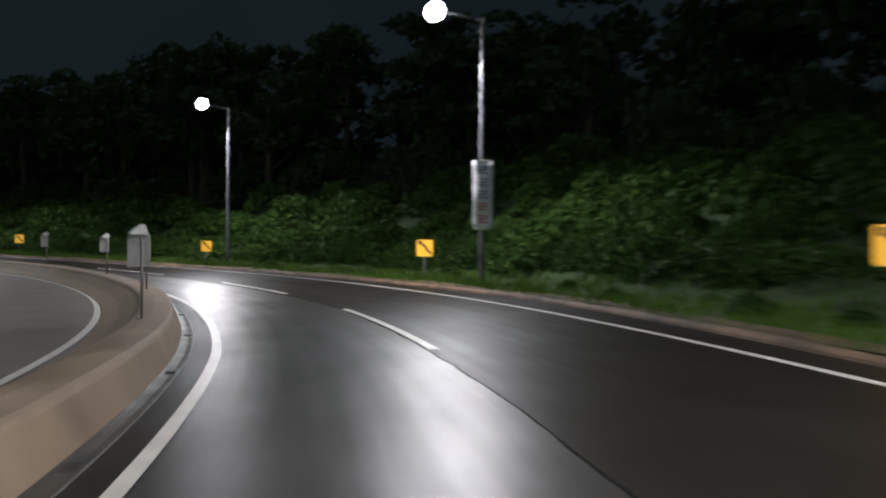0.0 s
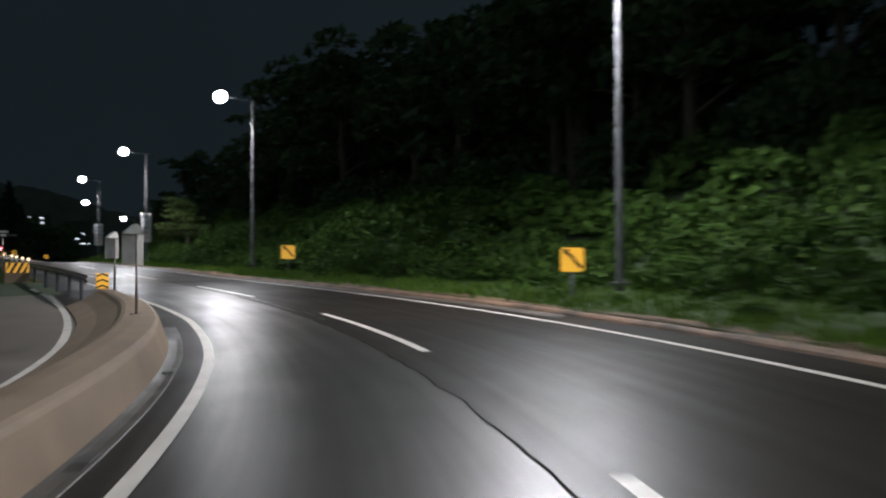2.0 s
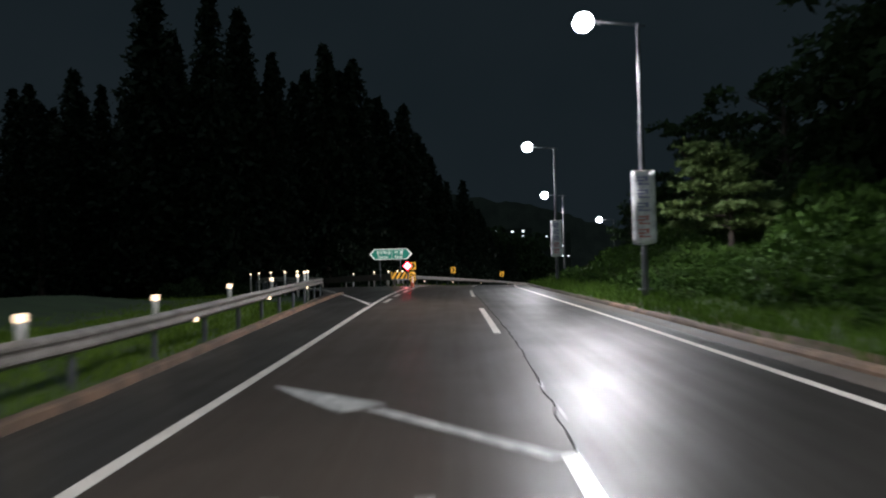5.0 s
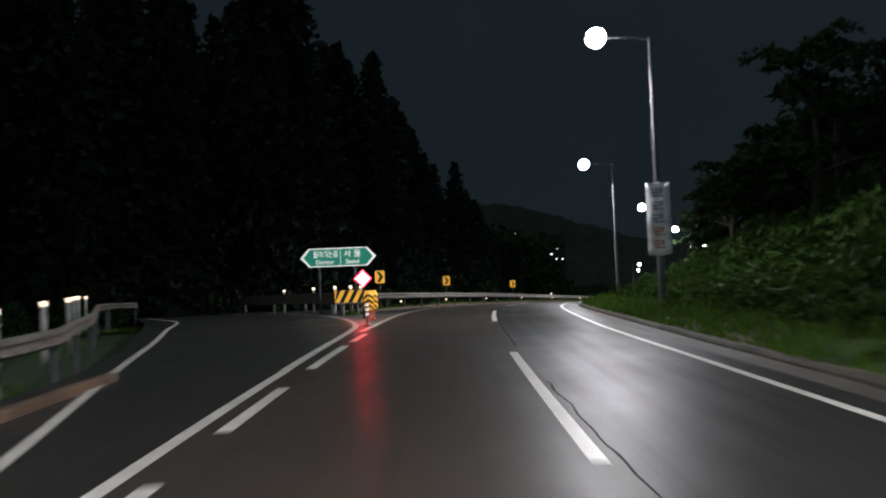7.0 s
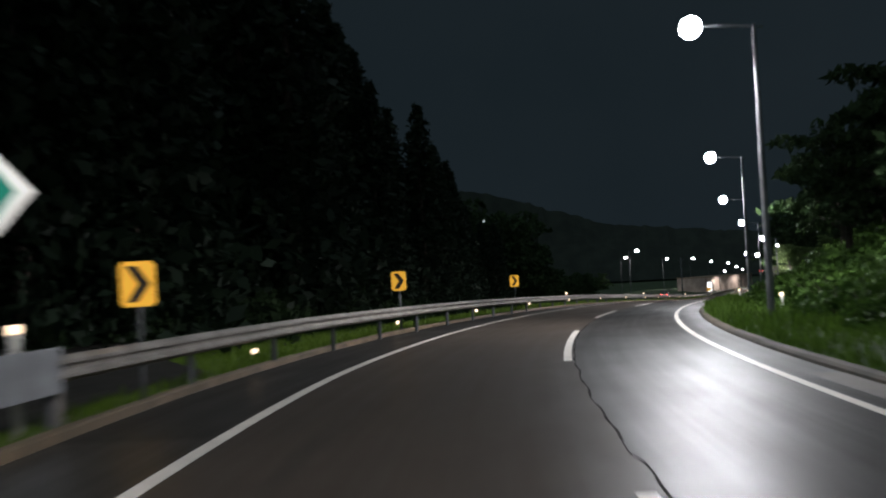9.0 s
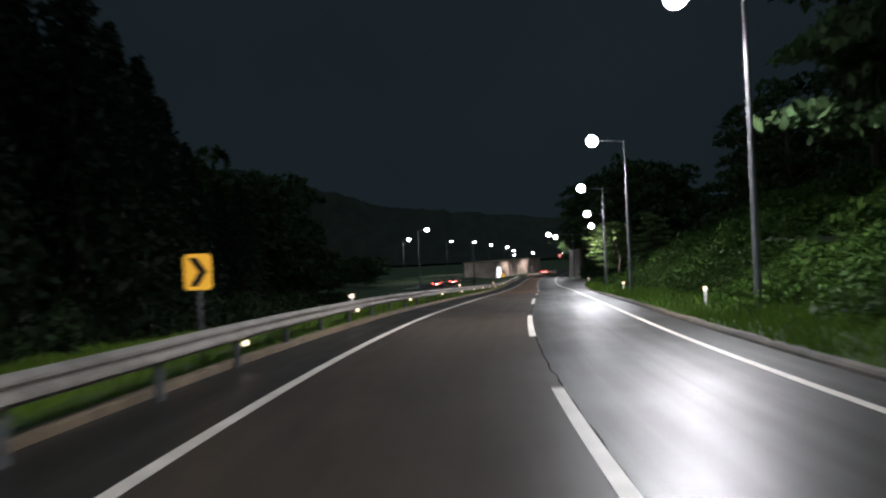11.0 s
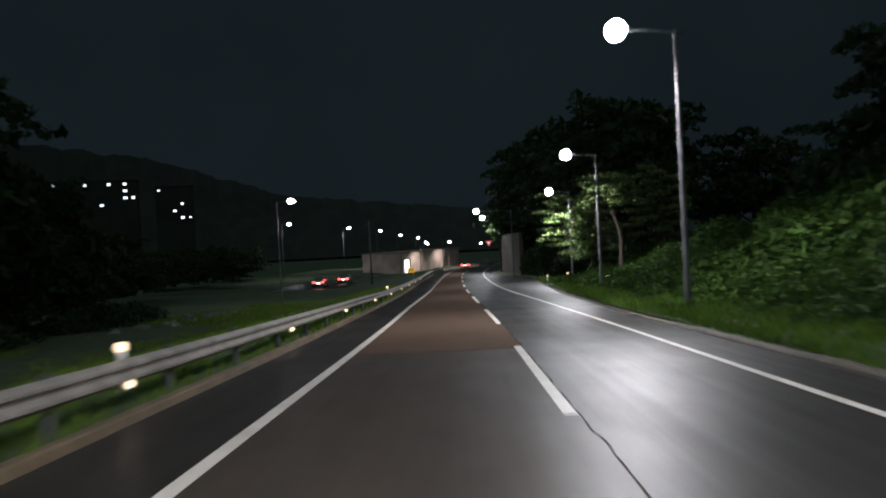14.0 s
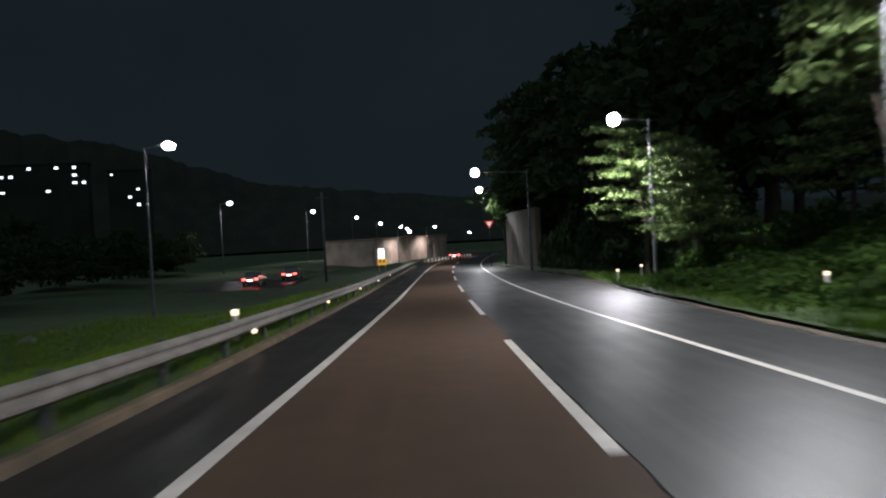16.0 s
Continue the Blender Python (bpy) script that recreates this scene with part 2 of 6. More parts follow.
M = {
    "asphalt": road_mat("wet_asphalt", (0.036, 0.0305, 0.0260), (0.022, 0.0188, 0.0162), 0.88, 0.35),
    "asphalt_matte": road_mat("dull_brown_asphalt", (0.027, 0.0210, 0.0165), (0.016, 0.0128, 0.0102), 0.46, 0.36),
    "asphalt_damp": road_mat("dull_damp_asphalt", (0.030, 0.0260, 0.0225), (0.018, 0.0155, 0.0135), 0.68, 0.37),
    "asphalt_outer": road_mat("wet_grey_asphalt", (0.034, 0.0310, 0.0285), (0.021, 0.0190, 0.0175), 0.68, 0.38),
    # Raised brown albedo stands in for headlight glow on the inner lane.
    "asphalt_inner": road_mat("headlight_brown_damp_asphalt", (0.070, 0.0530, 0.0420), (0.044, 0.0340, 0.0270), 0.58, 0.37),
    "asphalt_dry": road_mat("grey_coarse_asphalt", (0.046, 0.046, 0.046), (0.024, 0.0245, 0.025), 0.5, 0.38, 0.7),
    "puddle": mat("standing_water", (0.04, 0.037, 0.034), 0.3, second=(0.01, 0.01, 0.01), scale=3.0, spec=0.6, bump=0.02, bump_scale=8.0, rough2=0.42),
    # Albedo raised to put headlight glow into the inner road's colour.
    "asphalt_old": mat("paled_worn_asphalt", (0.20, 0.160, 0.13), 0.5, second=(0.13, 0.105, 0.088), scale=0.5, bump=0.35, bump_scale=45,
                       rough2=0.6),
    # A browner asphalt, its albedo raised further for headlight glow.
    "asphalt_patch": road_mat("brown_asphalt", (0.128, 0.082, 0.060), (0.084, 0.055, 0.041), 0.15, 0.4, 0.65),
    "seam": mat("tar_seam", (0.010, 0.0095, 0.009), 0.8, second=(0.022, 0.020, 0.018), scale=2.0, bump=0.3, rough2=0.9, spec=0.05),
    "paint": mat("road_paint", (0.88, 0.80, 0.72), 0.5, second=(0.60, 0.54, 0.48), scale=2.2, mix=0.9, bump=0.25, bump_scale=80, rough2=0.6, coat=0.45, coat_rough=0.3),
    "paint_worn": mat("worn_road_paint", (0.62, 0.60, 0.57), 0.45, second=(0.20, 0.20, 0.19), scale=5.0, mix=0.8, bump=0.25, bump_scale=80),
    "concrete": mat("weathered_concrete", (0.36, 0.255, 0.175), 0.55, second=(0.19, 0.125, 0.080), scale=1.1, mix=0.9, bump=0.3, bump_scale=35, rough2=0.8),
    "concrete_wet": mat("wet_gutter_concrete", (0.075, 0.064, 0.052), 0.36, second=(0.03, 0.026, 0.022), scale=1.4, mix=0.8, bump=0.2, bump_scale=30, rough2=0.6),
    "kerb": mat("kerb_stone", (0.27, 0.15, 0.088), 0.8, second=(0.055, 0.038, 0.024), scale=0.9, mix=0.9, bump=0.35, bump_scale=28),
    "kerb_dark": mat("grimy_kerb_stone", (0.105, 0.078, 0.052), 0.85, second=(0.030, 0.026, 0.016), scale=0.8, mix=0.9, bump=0.35, bump_scale=28),
    "kerb_left": mat("dusty_kerb_stone", (0.18, 0.120, 0.068), 0.8, second=(0.07, 0.052, 0.028), scale=1.5, mix=0.9, bump=0.35, bump_scale=28),
    "dirt": mat("bare_brown_earth", (0.20, 0.115, 0.065), 0.9, second=(0.050, 0.036, 0.020), scale=1.2, mix=0.9, bump=0.6, bump_scale=16),
    "gutter_brown": mat("dusty_gutter_concrete", (0.11, 0.082, 0.060), 0.65, second=(0.045, 0.035, 0.026), scale=0.9, mix=0.9, bump=0.3, bump_scale=30),
    "earth": mat("verge_earth", (0.030, 0.060, 0.014), 0.95, second=(0.016, 0.030, 0.008), scale=0.6, mix=0.9, bump=0.5, bump_scale=14),
    "galv": mat("galvanised_steel", (0.34, 0.305, 0.275), 0.5, metal=0.35, second=(0.20, 0.18, 0.16), scale=2.5, bump=0.05, rough2=0.6),
    "pole": mat("grey_pole_paint", (0.10, 0.104, 0.11), 0.6, metal=0.0, second=(0.05, 0.053, 0.056), scale=1.5, bump=0.05, rough2=0.6),
    "plate_back": mat("sign_back_aluminium", (0.62, 0.60, 0.57), 0.5, metal=0.25, second=(0.42, 0.40, 0.37), scale=2.0, bump=0.05),
    "white": mat("white_plastic", (0.78, 0.76, 0.72), 0.5, second=(0.55, 0.52, 0.47), scale=4.0, bump=0.1),
    "orange": mat("orange_plastic", (0.75, 0.10, 0.03), 0.45, second=(0.5, 0.06, 0.02), scale=4.0, bump=0.1),
    "black": mat("black_paint", (0.018, 0.018, 0.018), 0.5, second=(0.03, 0.03, 0.03), scale=5.0),
    "bark": mat("bark", (0.060, 0.045, 0.034), 0.9, second=(0.025, 0.019, 0.014), scale=6.0, mix=0.8, bump=0.6, bump_scale=25, stretch=(1, 1, 0.25)),
    "banner": mat("banner_cloth", (0.85, 0.84, 0.85), 0.8, second=(0.55, 0.54, 0.56), scale=3.0, bump=0.15, bump_scale=20),
    "banner_ink": mat("banner_ink_blue", (0.24, 0.25, 0.42), 0.8, second=(0.18, 0.19, 0.34), scale=6.0),
    "banner_red": mat("banner_ink_red", (0.60, 0.22, 0.19), 0.8, second=(0.48, 0.16, 0.14), scale=6.0),
    "rust": mat("rusty_steel", (0.30, 0.20, 0.14), 0.7, metal=0.3, second=(0.14, 0.08, 0.05), scale=5.0, bump=0.2),
    "leaf": leaf_mat("bush_leaf", (0.055, 0.108, 0.018), (0.010, 0.026, 0.006), 0.7),
    "leaf_dark": leaf_mat("tree_leaf", (0.034, 0.060, 0.022), (0.014, 0.027, 0.011), 0.7),
    "needle": leaf_mat("conifer_needle", (0.018, 0.030, 0.016), (0.008, 0.015, 0.009)),
    "pine": leaf_mat("pine_needle", (0.12, 0.17, 0.06), (0.06, 0.09, 0.03), 0.6),
    # Same grass darkened to offset the bright pools under the lamps.
    "grass_verge": leaf_mat("dimmed_grass_blade", (0.085, 0.155, 0.020), (0.035, 0.068, 0.011), 0.7),
    "nose_steel": mat("dull_galvanised_plate", (0.34, 0.35, 0.37), 0.55, metal=0.25, second=(0.22, 0.22, 0.235), scale=2.0, bump=0.1),
    "pale_leaf": leaf_mat("pale_shrub_leaf", (0.42, 0.45, 0.38), (0.16, 0.20, 0.13), 0.6),
    # Grass brightened in place of light that does not reach the inner side.
    "grass": leaf_mat("grass_blade", (0.15, 0.23, 0.03), (0.06, 0.11, 0.016), 0.7),
    "lamp_lens": glow("lamp_lens", (0.90, 0.94, 1.0), 60.0),
    "far_lamp": glow("far_lamp_lens", (0.92, 0.96, 1.0), 25.0),
    "tail": glow("tail_light", (1.0, 0.06, 0.05), 9.0),
    "tail_white": glow("number_plate_glow", (1.0, 0.85, 0.75), 6.0),
    "red_led": glow("red_led_panel", (1.0, 0.006, 0.014), 34.0),
    "red_core": glow("led_core", (1.0, 0.30, 0.32), 9.0),
    # Sheeting and reflectors emit by themselves in place of returned headlight.
    "sign_yellow": glow("yellow_sheeting_glow", (0.85, 0.43, 0.045), 0.42),
    "sign_white": glow("white_sheeting_glow", (0.85, 0.83, 0.78), 0.45),
    "sign_red": glow("red_sheeting_glow", (0.75, 0.05, 0.03), 0.45),
    "sign_green": glow("green_sheeting_glow", (0.010, 0.19, 0.13), 0.40),
    "reflector": glow("reflector_glow", (1.0, 0.76, 0.52), 1.7),
    "window_glow": glow("lit_window", (0.85, 0.95, 1.0), 1.5),
    "car_paint": mat("dark_red_car_paint", (0.10, 0.02, 0.02), 0.25, metal=0.3, coat=0.6, second=(0.08, 0.015, 0.015)),
    "car_grey": mat("grey_car_paint", (0.10, 0.10, 0.11), 0.3, metal=0.5, coat=0.6, second=(0.08, 0.08, 0.085)),
    "glass": mat("dark_car_glass", (0.012, 0.012, 0.014), 0.08, second=(0.012, 0.012, 0.014), coat=0.4),
    "rubber": mat("tyre_rubber", (0.02, 0.02, 0.02), 0.85, second=(0.03, 0.03, 0.03), scale=8),
    "facade": mat("pale_facade_panel", (0.52, 0.40, 0.34), 0.7, second=(0.36, 0.27, 0.23), scale=0.5, bump=0.1),
    # Dark base puts missing lamplight into the wall and far nose plates.
    "dim_concrete": mat("shade_dark_concrete", (0.090, 0.064, 0.049), 0.8, second=(0.05, 0.048, 0.036), scale=0.8, mix=0.9, bump=0.3, bump_scale=20),
    "hill": mat("dark_wooded_hill", (0.016, 0.024, 0.016), 0.95, second=(0.008, 0.013, 0.009), scale=0.08, bump=0.5, bump_scale=0.5),
}

# ---------------------------------------------------------------- road alignment
# Heading, height and crossfall of the dashed lane line at every 20 m of its length.
STEP, S0, S1 = 20.0, -60.0, 480.0
HEAD = [-29.88, -18.99, -8.1, 2.79, 13.65, 27.1, 41.96, 49.1, 49.08, 49.37, 48.06, 44.87, 36.98, 31.47, 28.53, 28.12, 27.8, 28.4,
        28.54, 28.44, 28.11, 27.78, 27.44, 25.84, 24.24, 22.64, 21.04, 19.44]
ELEV = [-0.11, -0.05, 0.01, 0.07, 0.14, 0.31, 0.68, 1.15, 1.67, 2.18, 2.59, 2.81, 2.71, 2.42, 1.99, 1.38, 0.7, 0.03,
        -0.62, -1.2, -1.7, -2.1, -2.45, -2.7, -2.9, -3.05, -3.1, -3.1]
BANK = [0.0457, 0.0457, 0.0457, 0.0457, 0.0455, 0.0356, 0.0245, 0.0194, 0.0137, 0.0028, -0.0075, -0.0093, -0.0068, -0.008,
        -0.0122, -0.0112, -0.0102, -0.0113, -0.0035, -0.0035, -0.0035, -0.0035, -0.0035, -0.0035, -0.0035, -0.0035, -0.0035, -0.0035]


def spline(values, s):
    v = np.array(values, float)
    v = np.concatenate([[2 * v[0] - v[1]], v, [2 * v[-1] - v[-2]]])
    q = (np.asarray(s, float) - S0) / STEP
    i = np.clip(np.floor(q).astype(int), 0, len(values) - 2)
    u = q - i
    a, b, c, d = v[i], v[i + 1], v[i + 2], v[i + 3]
    return 0.5 * (2 * b + (c - a) * u + (2 * a - 5 * b + 4 * c - d) * u * u + (3 * b - a - 3 * c + d) * u ** 3)


TS = np.arange(S0, S1 + 0.5, 1.0)
TH = np.radians(spline(HEAD, TS))
_d = np.stack([-np.sin(TH), np.cos(TH)], 1)
TP = np.concatenate([[[0, 0]], np.cumsum((_d[:-1] + _d[1:]) / 2, axis=0)])
TP = TP - TP[int(-S0)] + [1.601, 0.132]
TZ, TB = spline(ELEV, TS), np.interp(TS, np.arange(S0, S1 + 1, STEP), BANK)


def heading(s):
    return float(np.interp(s, TS, TH))


def shape(s, d):
    """Height of the land beside the road over the road's own plane."""
    h = 0.0
    if d > 4.4:
        flat = np.interp(s, [0, 60, 120, 280, 300, 330, 420], [6.6, 8.4, 6.6, 6.8, 7.6, 11.0, 12.0])
        top = np.interp(s, [-20, 20, 70, 120, 170, 230, 270, 300, 340], [4.2, 4.6, 4.2, 3.4, 2.6, 4.8, 4.4, 3.0, 0.8])
        u = min(max((d - flat) / 11.0, 0), 1)
        h = 0.10 + top * u * u * (3 - 2 * u)
    elif d < -4.3 and s > 74:
        fall = np.interp(s, [150, 200, 260, 330, 420], [0.0, 0.5, 1.6, 1.4, 0.3])
        u = min(max((-d - 6.5) / 9.0, 0), 1)
        h = 0.06 - fall * u * u * (3 - 2 * u)
        if s < 215:
            h -= 0.45 * np.interp(s, [108, 122, 190, 215], [0, 1, 1, 0]) * np.interp(-d, [6.2, 7.4], [0, 1])
        if 106 < s < 160:
            h -= 0.12
    return h


def place(s, d, h=0.0, land=False):
    """A point of the place: metres along the road, metres to the right of the dashed line, height over the road."""
    a = heading(s)
    z = np.interp(s, TS, TZ) + np.interp(s, TS, TB) * min(max(d, -8), 9) + h
    if land:
        z += shape(s, d)
    return Vector((np.interp(s, TS, TP[:, 0]) + d * math.cos(a), np.interp(s, TS, TP[:, 1]) + d * math.sin(a), z))


def stand(s, d, h=0.0, turn=0.0, land=False):
    """The pose of a thing that stands there, its back (+y) along the road."""
    return Matrix.Translation(place(s, d, h, land)) @ Matrix.Rotation(heading(s) + radians(turn), 4, "Z")


# ---------------------------------------------------------------- mesh helpers


def mesh_from(name, verts, faces, material, smooth=False):
    me = bpy.data.meshes.new(name)
    me.from_pydata([tuple(v) for v in verts], [], faces)
    me.materials.append(material)
    if smooth:
        me.polygons.foreach_set("use_smooth", [True] * len(me.polygons))
    me.update()
    return me


def quads(name, corners, material):
    """A mesh of loose four-cornered leaves from an array of corners, four to a leaf."""
    c = np.ascontiguousarray(corners, dtype=np.float32)
    n = len(c) // 4
    me = bpy.data.meshes.new(name)
    me.vertices.add(4 * n)
    me.vertices.foreach_set("co", c.ravel())
    me.loops.add(4 * n)
    me.loops.foreach_set("vertex_index", np.arange(4 * n, dtype=np.int32))
    me.polygons.add(n)
    me.polygons.foreach_set("loop_start", np.arange(0, 4 * n, 4, dtype=np.int32))
    me.materials.append(material)
    me.update(calc_edges=True)
    return me


def part(name, bm, material, parent=None, label="", smooth=False):
    """Link a bmesh (or mesh) as one object, under its thing."""
    if isinstance(bm, bmesh.types.BMesh):
        me = bpy.data.meshes.new(name)
        bm.to_mesh(me)
        bm.free()
        me.materials.append(material)
        if smooth:
            me.polygons.foreach_set("use_smooth", [True] * len(me.polygons))
    else:
        me = bm
    ob = new(name, me)
    if parent is not None:
        ob.parent = parent
    if label:
        ob["label"] = label
    return ob


def box(bm, x, y, z, sx, sy, sz, bevel=0.0, m=None):
    """A box with its middle at x, y, z, edges rounded by bevel."""
    r = bmesh.ops.create_cube(bm, size=1.0, matrix=(m or Matrix()) @ Matrix.Translation((x, y, z)) @ Matrix.Diagonal((sx, sy, sz, 1)))
    if bevel:
        es = list({e for v in r["verts"] for e in v.link_edges})
        bmesh.ops.bevel(bm, geom=es, offset=bevel, segments=2, affect="EDGES", profile=0.5)
    return bm


def tube(bm, pts, radii, seg=10):
    """A round bar through points, each with its radius."""
    rings = []
    pts = [Vector(p) for p in pts]
    for i, p in enumerate(pts):
        t = (pts[min(i + 1, len(pts) - 1)] - pts[max(i - 1, 0)]).normalized()
        a = t.orthogonal().normalized() if abs(t.z) < 0.99 else Vector((1, 0, 0))
        b = t.cross(a)
        rings.append([bm.verts.new(p + (a * math.cos(k * 2 * math.pi / seg) + b * math.sin(k * 2 * math.pi / seg)) * radii[i]) for k in range(seg)])
    for r, q in zip(rings, rings[1:]):
        for k in range(seg):
            bm.faces.new((r[k], r[(k + 1) % seg], q[(k + 1) % seg], q[k]))
    bm.faces.new(rings[0][::-1])
    bm.faces.new(rings[-1])
    return bm


def prism(bm, outline, y0, y1, m=None):
    """A flat outline in x, z made solid between two depths y."""
    a = [bm.verts.new((x, y0, z)) for x, z in outline]
    b = [bm.verts.new((x, y1, z)) for x, z in outline]
    bm.faces.new(a)
    bm.faces.new(b[::-1])
    for i in range(len(outline)):
        j = (i + 1) % len(outline)
        bm.faces.new((a[j], a[i], b[i], b[j]))
    if m:
        bmesh.ops.transform(bm, matrix=m, verts=a + b)
    return bm


def sweep(name, s0, s1, profile, material, step=2.0, land=False, caps=True, smooth=False):
    """A profile of (d, h) pairs, or a function of s that gives them, drawn along the road."""
    f = profile if callable(profile) else (lambda s: profile)
    n = max(2, int(round((s1 - s0) / step)) + 1)
    ss = np.linspace(s0, s1, n)
    verts, faces, plan = [], [], []
    k = len(f(s0))
    for s in ss:
        row = f(s)
        verts += [place(s, d, h, land) for d, h in row]
        plan += [(s, d, 0.0) for d, h in row]
    for i in range(n - 1):
        for j in range(k - 1):
            a = i * k + j
            faces.append((a, a + 1, a + k + 1, a + k))
    if caps and k > 2:
        faces.append(tuple(range(k))[::-1])
        faces.append(tuple(range((n - 1) * k, n * k)))
    me = mesh_from(name, verts, faces, material, smooth)
    laid = me.attributes.new("plan", "FLOAT_VECTOR", "POINT")
    laid.data.foreach_set("vector", np.array(plan, np.float32).ravel())
    return me


def empty(name):
    return new(name)


# ---------------------------------------------------------------- road, kerbs, land
LEFT = ([-60, 16, 25, 38, 45, 52, 60, 66, 72, 95, 136, 150, 170, 213, 232, 290, 325, 383, 480], [-3.27, -3.28, -3.43, -3.46, -3.36, -3.23, -3.20, -3.36, -3.55, -3.63, -3.80, -3.62, -3.85, -3.50, -3.38, -3.34, -2.9, -2.7, -2.7])
RIGHT = ([-60, 9, 18, 45, 62, 80, 97, 138, 146, 172, 215, 292, 310, 340, 420, 480], [3.7, 3.72, 3.70, 3.80, 3.60, 3.22, 3.16, 2.80, 2.68, 2.88, 2.95, 2.98, 2.85, 2.9, 3.3, 3.4])
KERB_R = ([-60, 10, 26, 46, 62, 80, 99, 139, 165, 217, 240, 264, 275, 300, 330, 345, 390, 480], [4.45, 4.45, 4.85, 4.75, 4.6, 3.95, 4.05, 3.75, 3.65, 3.9, 4.0, 4.15, 4.3, 5.2, 6.8, 7.5, 5.0, 5.0])


def at(table, s):
    return float(np.interp(s, *table))


EDGE_L = ([-60, 40, 46, 52, 60, 64, 68, 100, 136, 150, 160, 168, 182, 214, 240, 290, 330, 480], [-3.92, -3.92, -3.82, -3.84, -4.05, -4.5, -5.32, -5.32, -6.33, -5.7, -5.47, -5.62, -5.57, -5.02, -4.92, -4.9, -4.82, -4.92])


def road_profile(s):
    kr = at(KERB_R, s)
    kl = at(EDGE_L, s)
    ds = [kl, -3.5, -2.6, -1.7, -0.85, 0.0, 1.0, 2.0, 3.0, kr]
    ds = sorted(ds)
    return [(d, 0.0) for d in ds]


road = new("road", sweep("road", S0, S1, road_profile, M["asphalt"], 2.0, caps=False, smooth=True))
tagged(road, "wet dark asphalt of a two-lane road", "road", kind="structure")


def terrain():
    """The land on both sides in one sheet, with a far rim that reaches the horizon."""
    verts, faces = [], []
    ss = np.arange(S0, S1 + 1, 4.0)
    right = [0.19, 0.6, 1.2, 2.2, 3.5, 5, 7, 9, 12, 16, 22, 30, 42, 60]
    left = [0.0, 0.4, 1.2, 2.4, 4, 6, 8, 11, 15, 20, 27, 36, 46]
    k = len(left) + len(right)
    for s in ss:
        kr = at(KERB_R, s) + 0.02
        kl = -5.5 if s < 74 else at(EDGE_L, s) - 0.02
        row = [(kl - q, -0.02) for q in reversed(left)] + [(kr + q, 0.0) for q in right]
        for d, h in row:
            p = place(s, d, h, True)
            if s < 74 and d < 0:
                p.z -= 0.05
            p.z += 0.10 * noise.noise(p * 0.23) * min(abs(d) / 8, 1.5) + (0.9 * noise.noise(p * 0.05) if abs(d) > 18 else 0)
            verts.append(p)
    for i in range(len(ss) - 1):
        for j in range(k - 1):
            if j == len(left) - 1:
                continue
            a = i * k + j
            faces.append((a, a + 1, a + k + 1, a + k))
    return mesh_from("ground", verts, faces, M["earth"], True)


tagged(new("ground", terrain()), "dark earth and grass land beside the road", "ground", kind="structure")
_far = [(-120 + 2400 * math.cos(a * math.pi / 24), 200 + 2400 * math.sin(a * math.pi / 24), -7.5) for a in range(48)]
tagged(new("far_ground", mesh_from("far_ground", _far, [tuple(range(48))], M["earth"])), "dark land that reaches the horizon", "ground", kind="structure")

# kerb and earth edge on the outer side
def outer_kerb(s):
    k, low = at(KERB_R, s), float(np.interp(s, [255, 275], [1.0, 0.35]))
    wear = 0.03 * noise.noise(Vector((s * 0.5, 3.0, 0)))
    return [(k - 0.03 + wear, -0.02), (k + wear, 0.05 * low), (k + 0.05 + wear, (0.09 + wear) * low), (k + 0.19, (0.10 + wear) * low), (k + 0.25, -0.02)]


tagged(new("kerb", sweep("kerb", S0, 118, outer_kerb, M["kerb"], 0.8)), "brown weathered kerb along the verge", "kerb", kind="structure")
tagged(new("kerb", sweep("kerb", 118, 470, outer_kerb, M["kerb_dark"], 0.8)), "dark overgrown kerb along the verge", "kerb", kind="structure")
tagged(new("kerb", sweep("kerb", 85, 136, lambda s: [(-5.30 - max(0, s - 100) * 0.028, -0.05), (-5.32 - max(0, s - 100) * 0.028, 0.10), (-5.36 - max(0, s - 100) * 0.028, 0.12),
       (-5.5 - max(0, s - 100) * 0.028, 0.12), (-5.52 - max(0, s - 100) * 0.028, 0.0)], M["kerb"], 1.0)), "brown weathered kerb beside the grass", "kerb", kind="structure")
KL = ([160, 168, 182, 214, 240, 290, 330, 480], [-5.45, -5.6, -5.55, -5.0, -4.9, -4.88, -4.8, -4.9])
tagged(new("kerb", sweep("kerb", 161, 470, lambda s: [(at(KL, s), -0.05), (at(KL, s) - 0.015, 0.10), (at(KL, s) - 0.05, 0.12), (at(KL, s) - 0.17, 0.12),
       (at(KL, s) - 0.19, 0.0)], M["kerb_left"], 1.0)), "low brown kerb under the guardrail", "kerb", kind="structure")


# ---------------------------------------------------------------- painted lines
def line(s0, s1, table, width, label, material="paint", name="lane_line"):
    off = (lambda s: at(table, s)) if isinstance(table, tuple) else (lambda s: table)
    prof = lambda s: [(off(s) - width / 2, 0.012),
                      (off(s) + width / 2, 0.012)]
    ob = new(name, sweep(name, s0, s1, prof, M[material], 1.0, caps=False))
    return tagged(ob, label, "road marking", "painted road lines", kind="structure")


line(S0, 136.6, LEFT, 0.16, "solid white edge line on wet asphalt")
line(146.9, 470, LEFT, 0.17, "solid white edge line on wet asphalt")
line(S0, 470, RIGHT, 0.14, "solid white outer edge line")
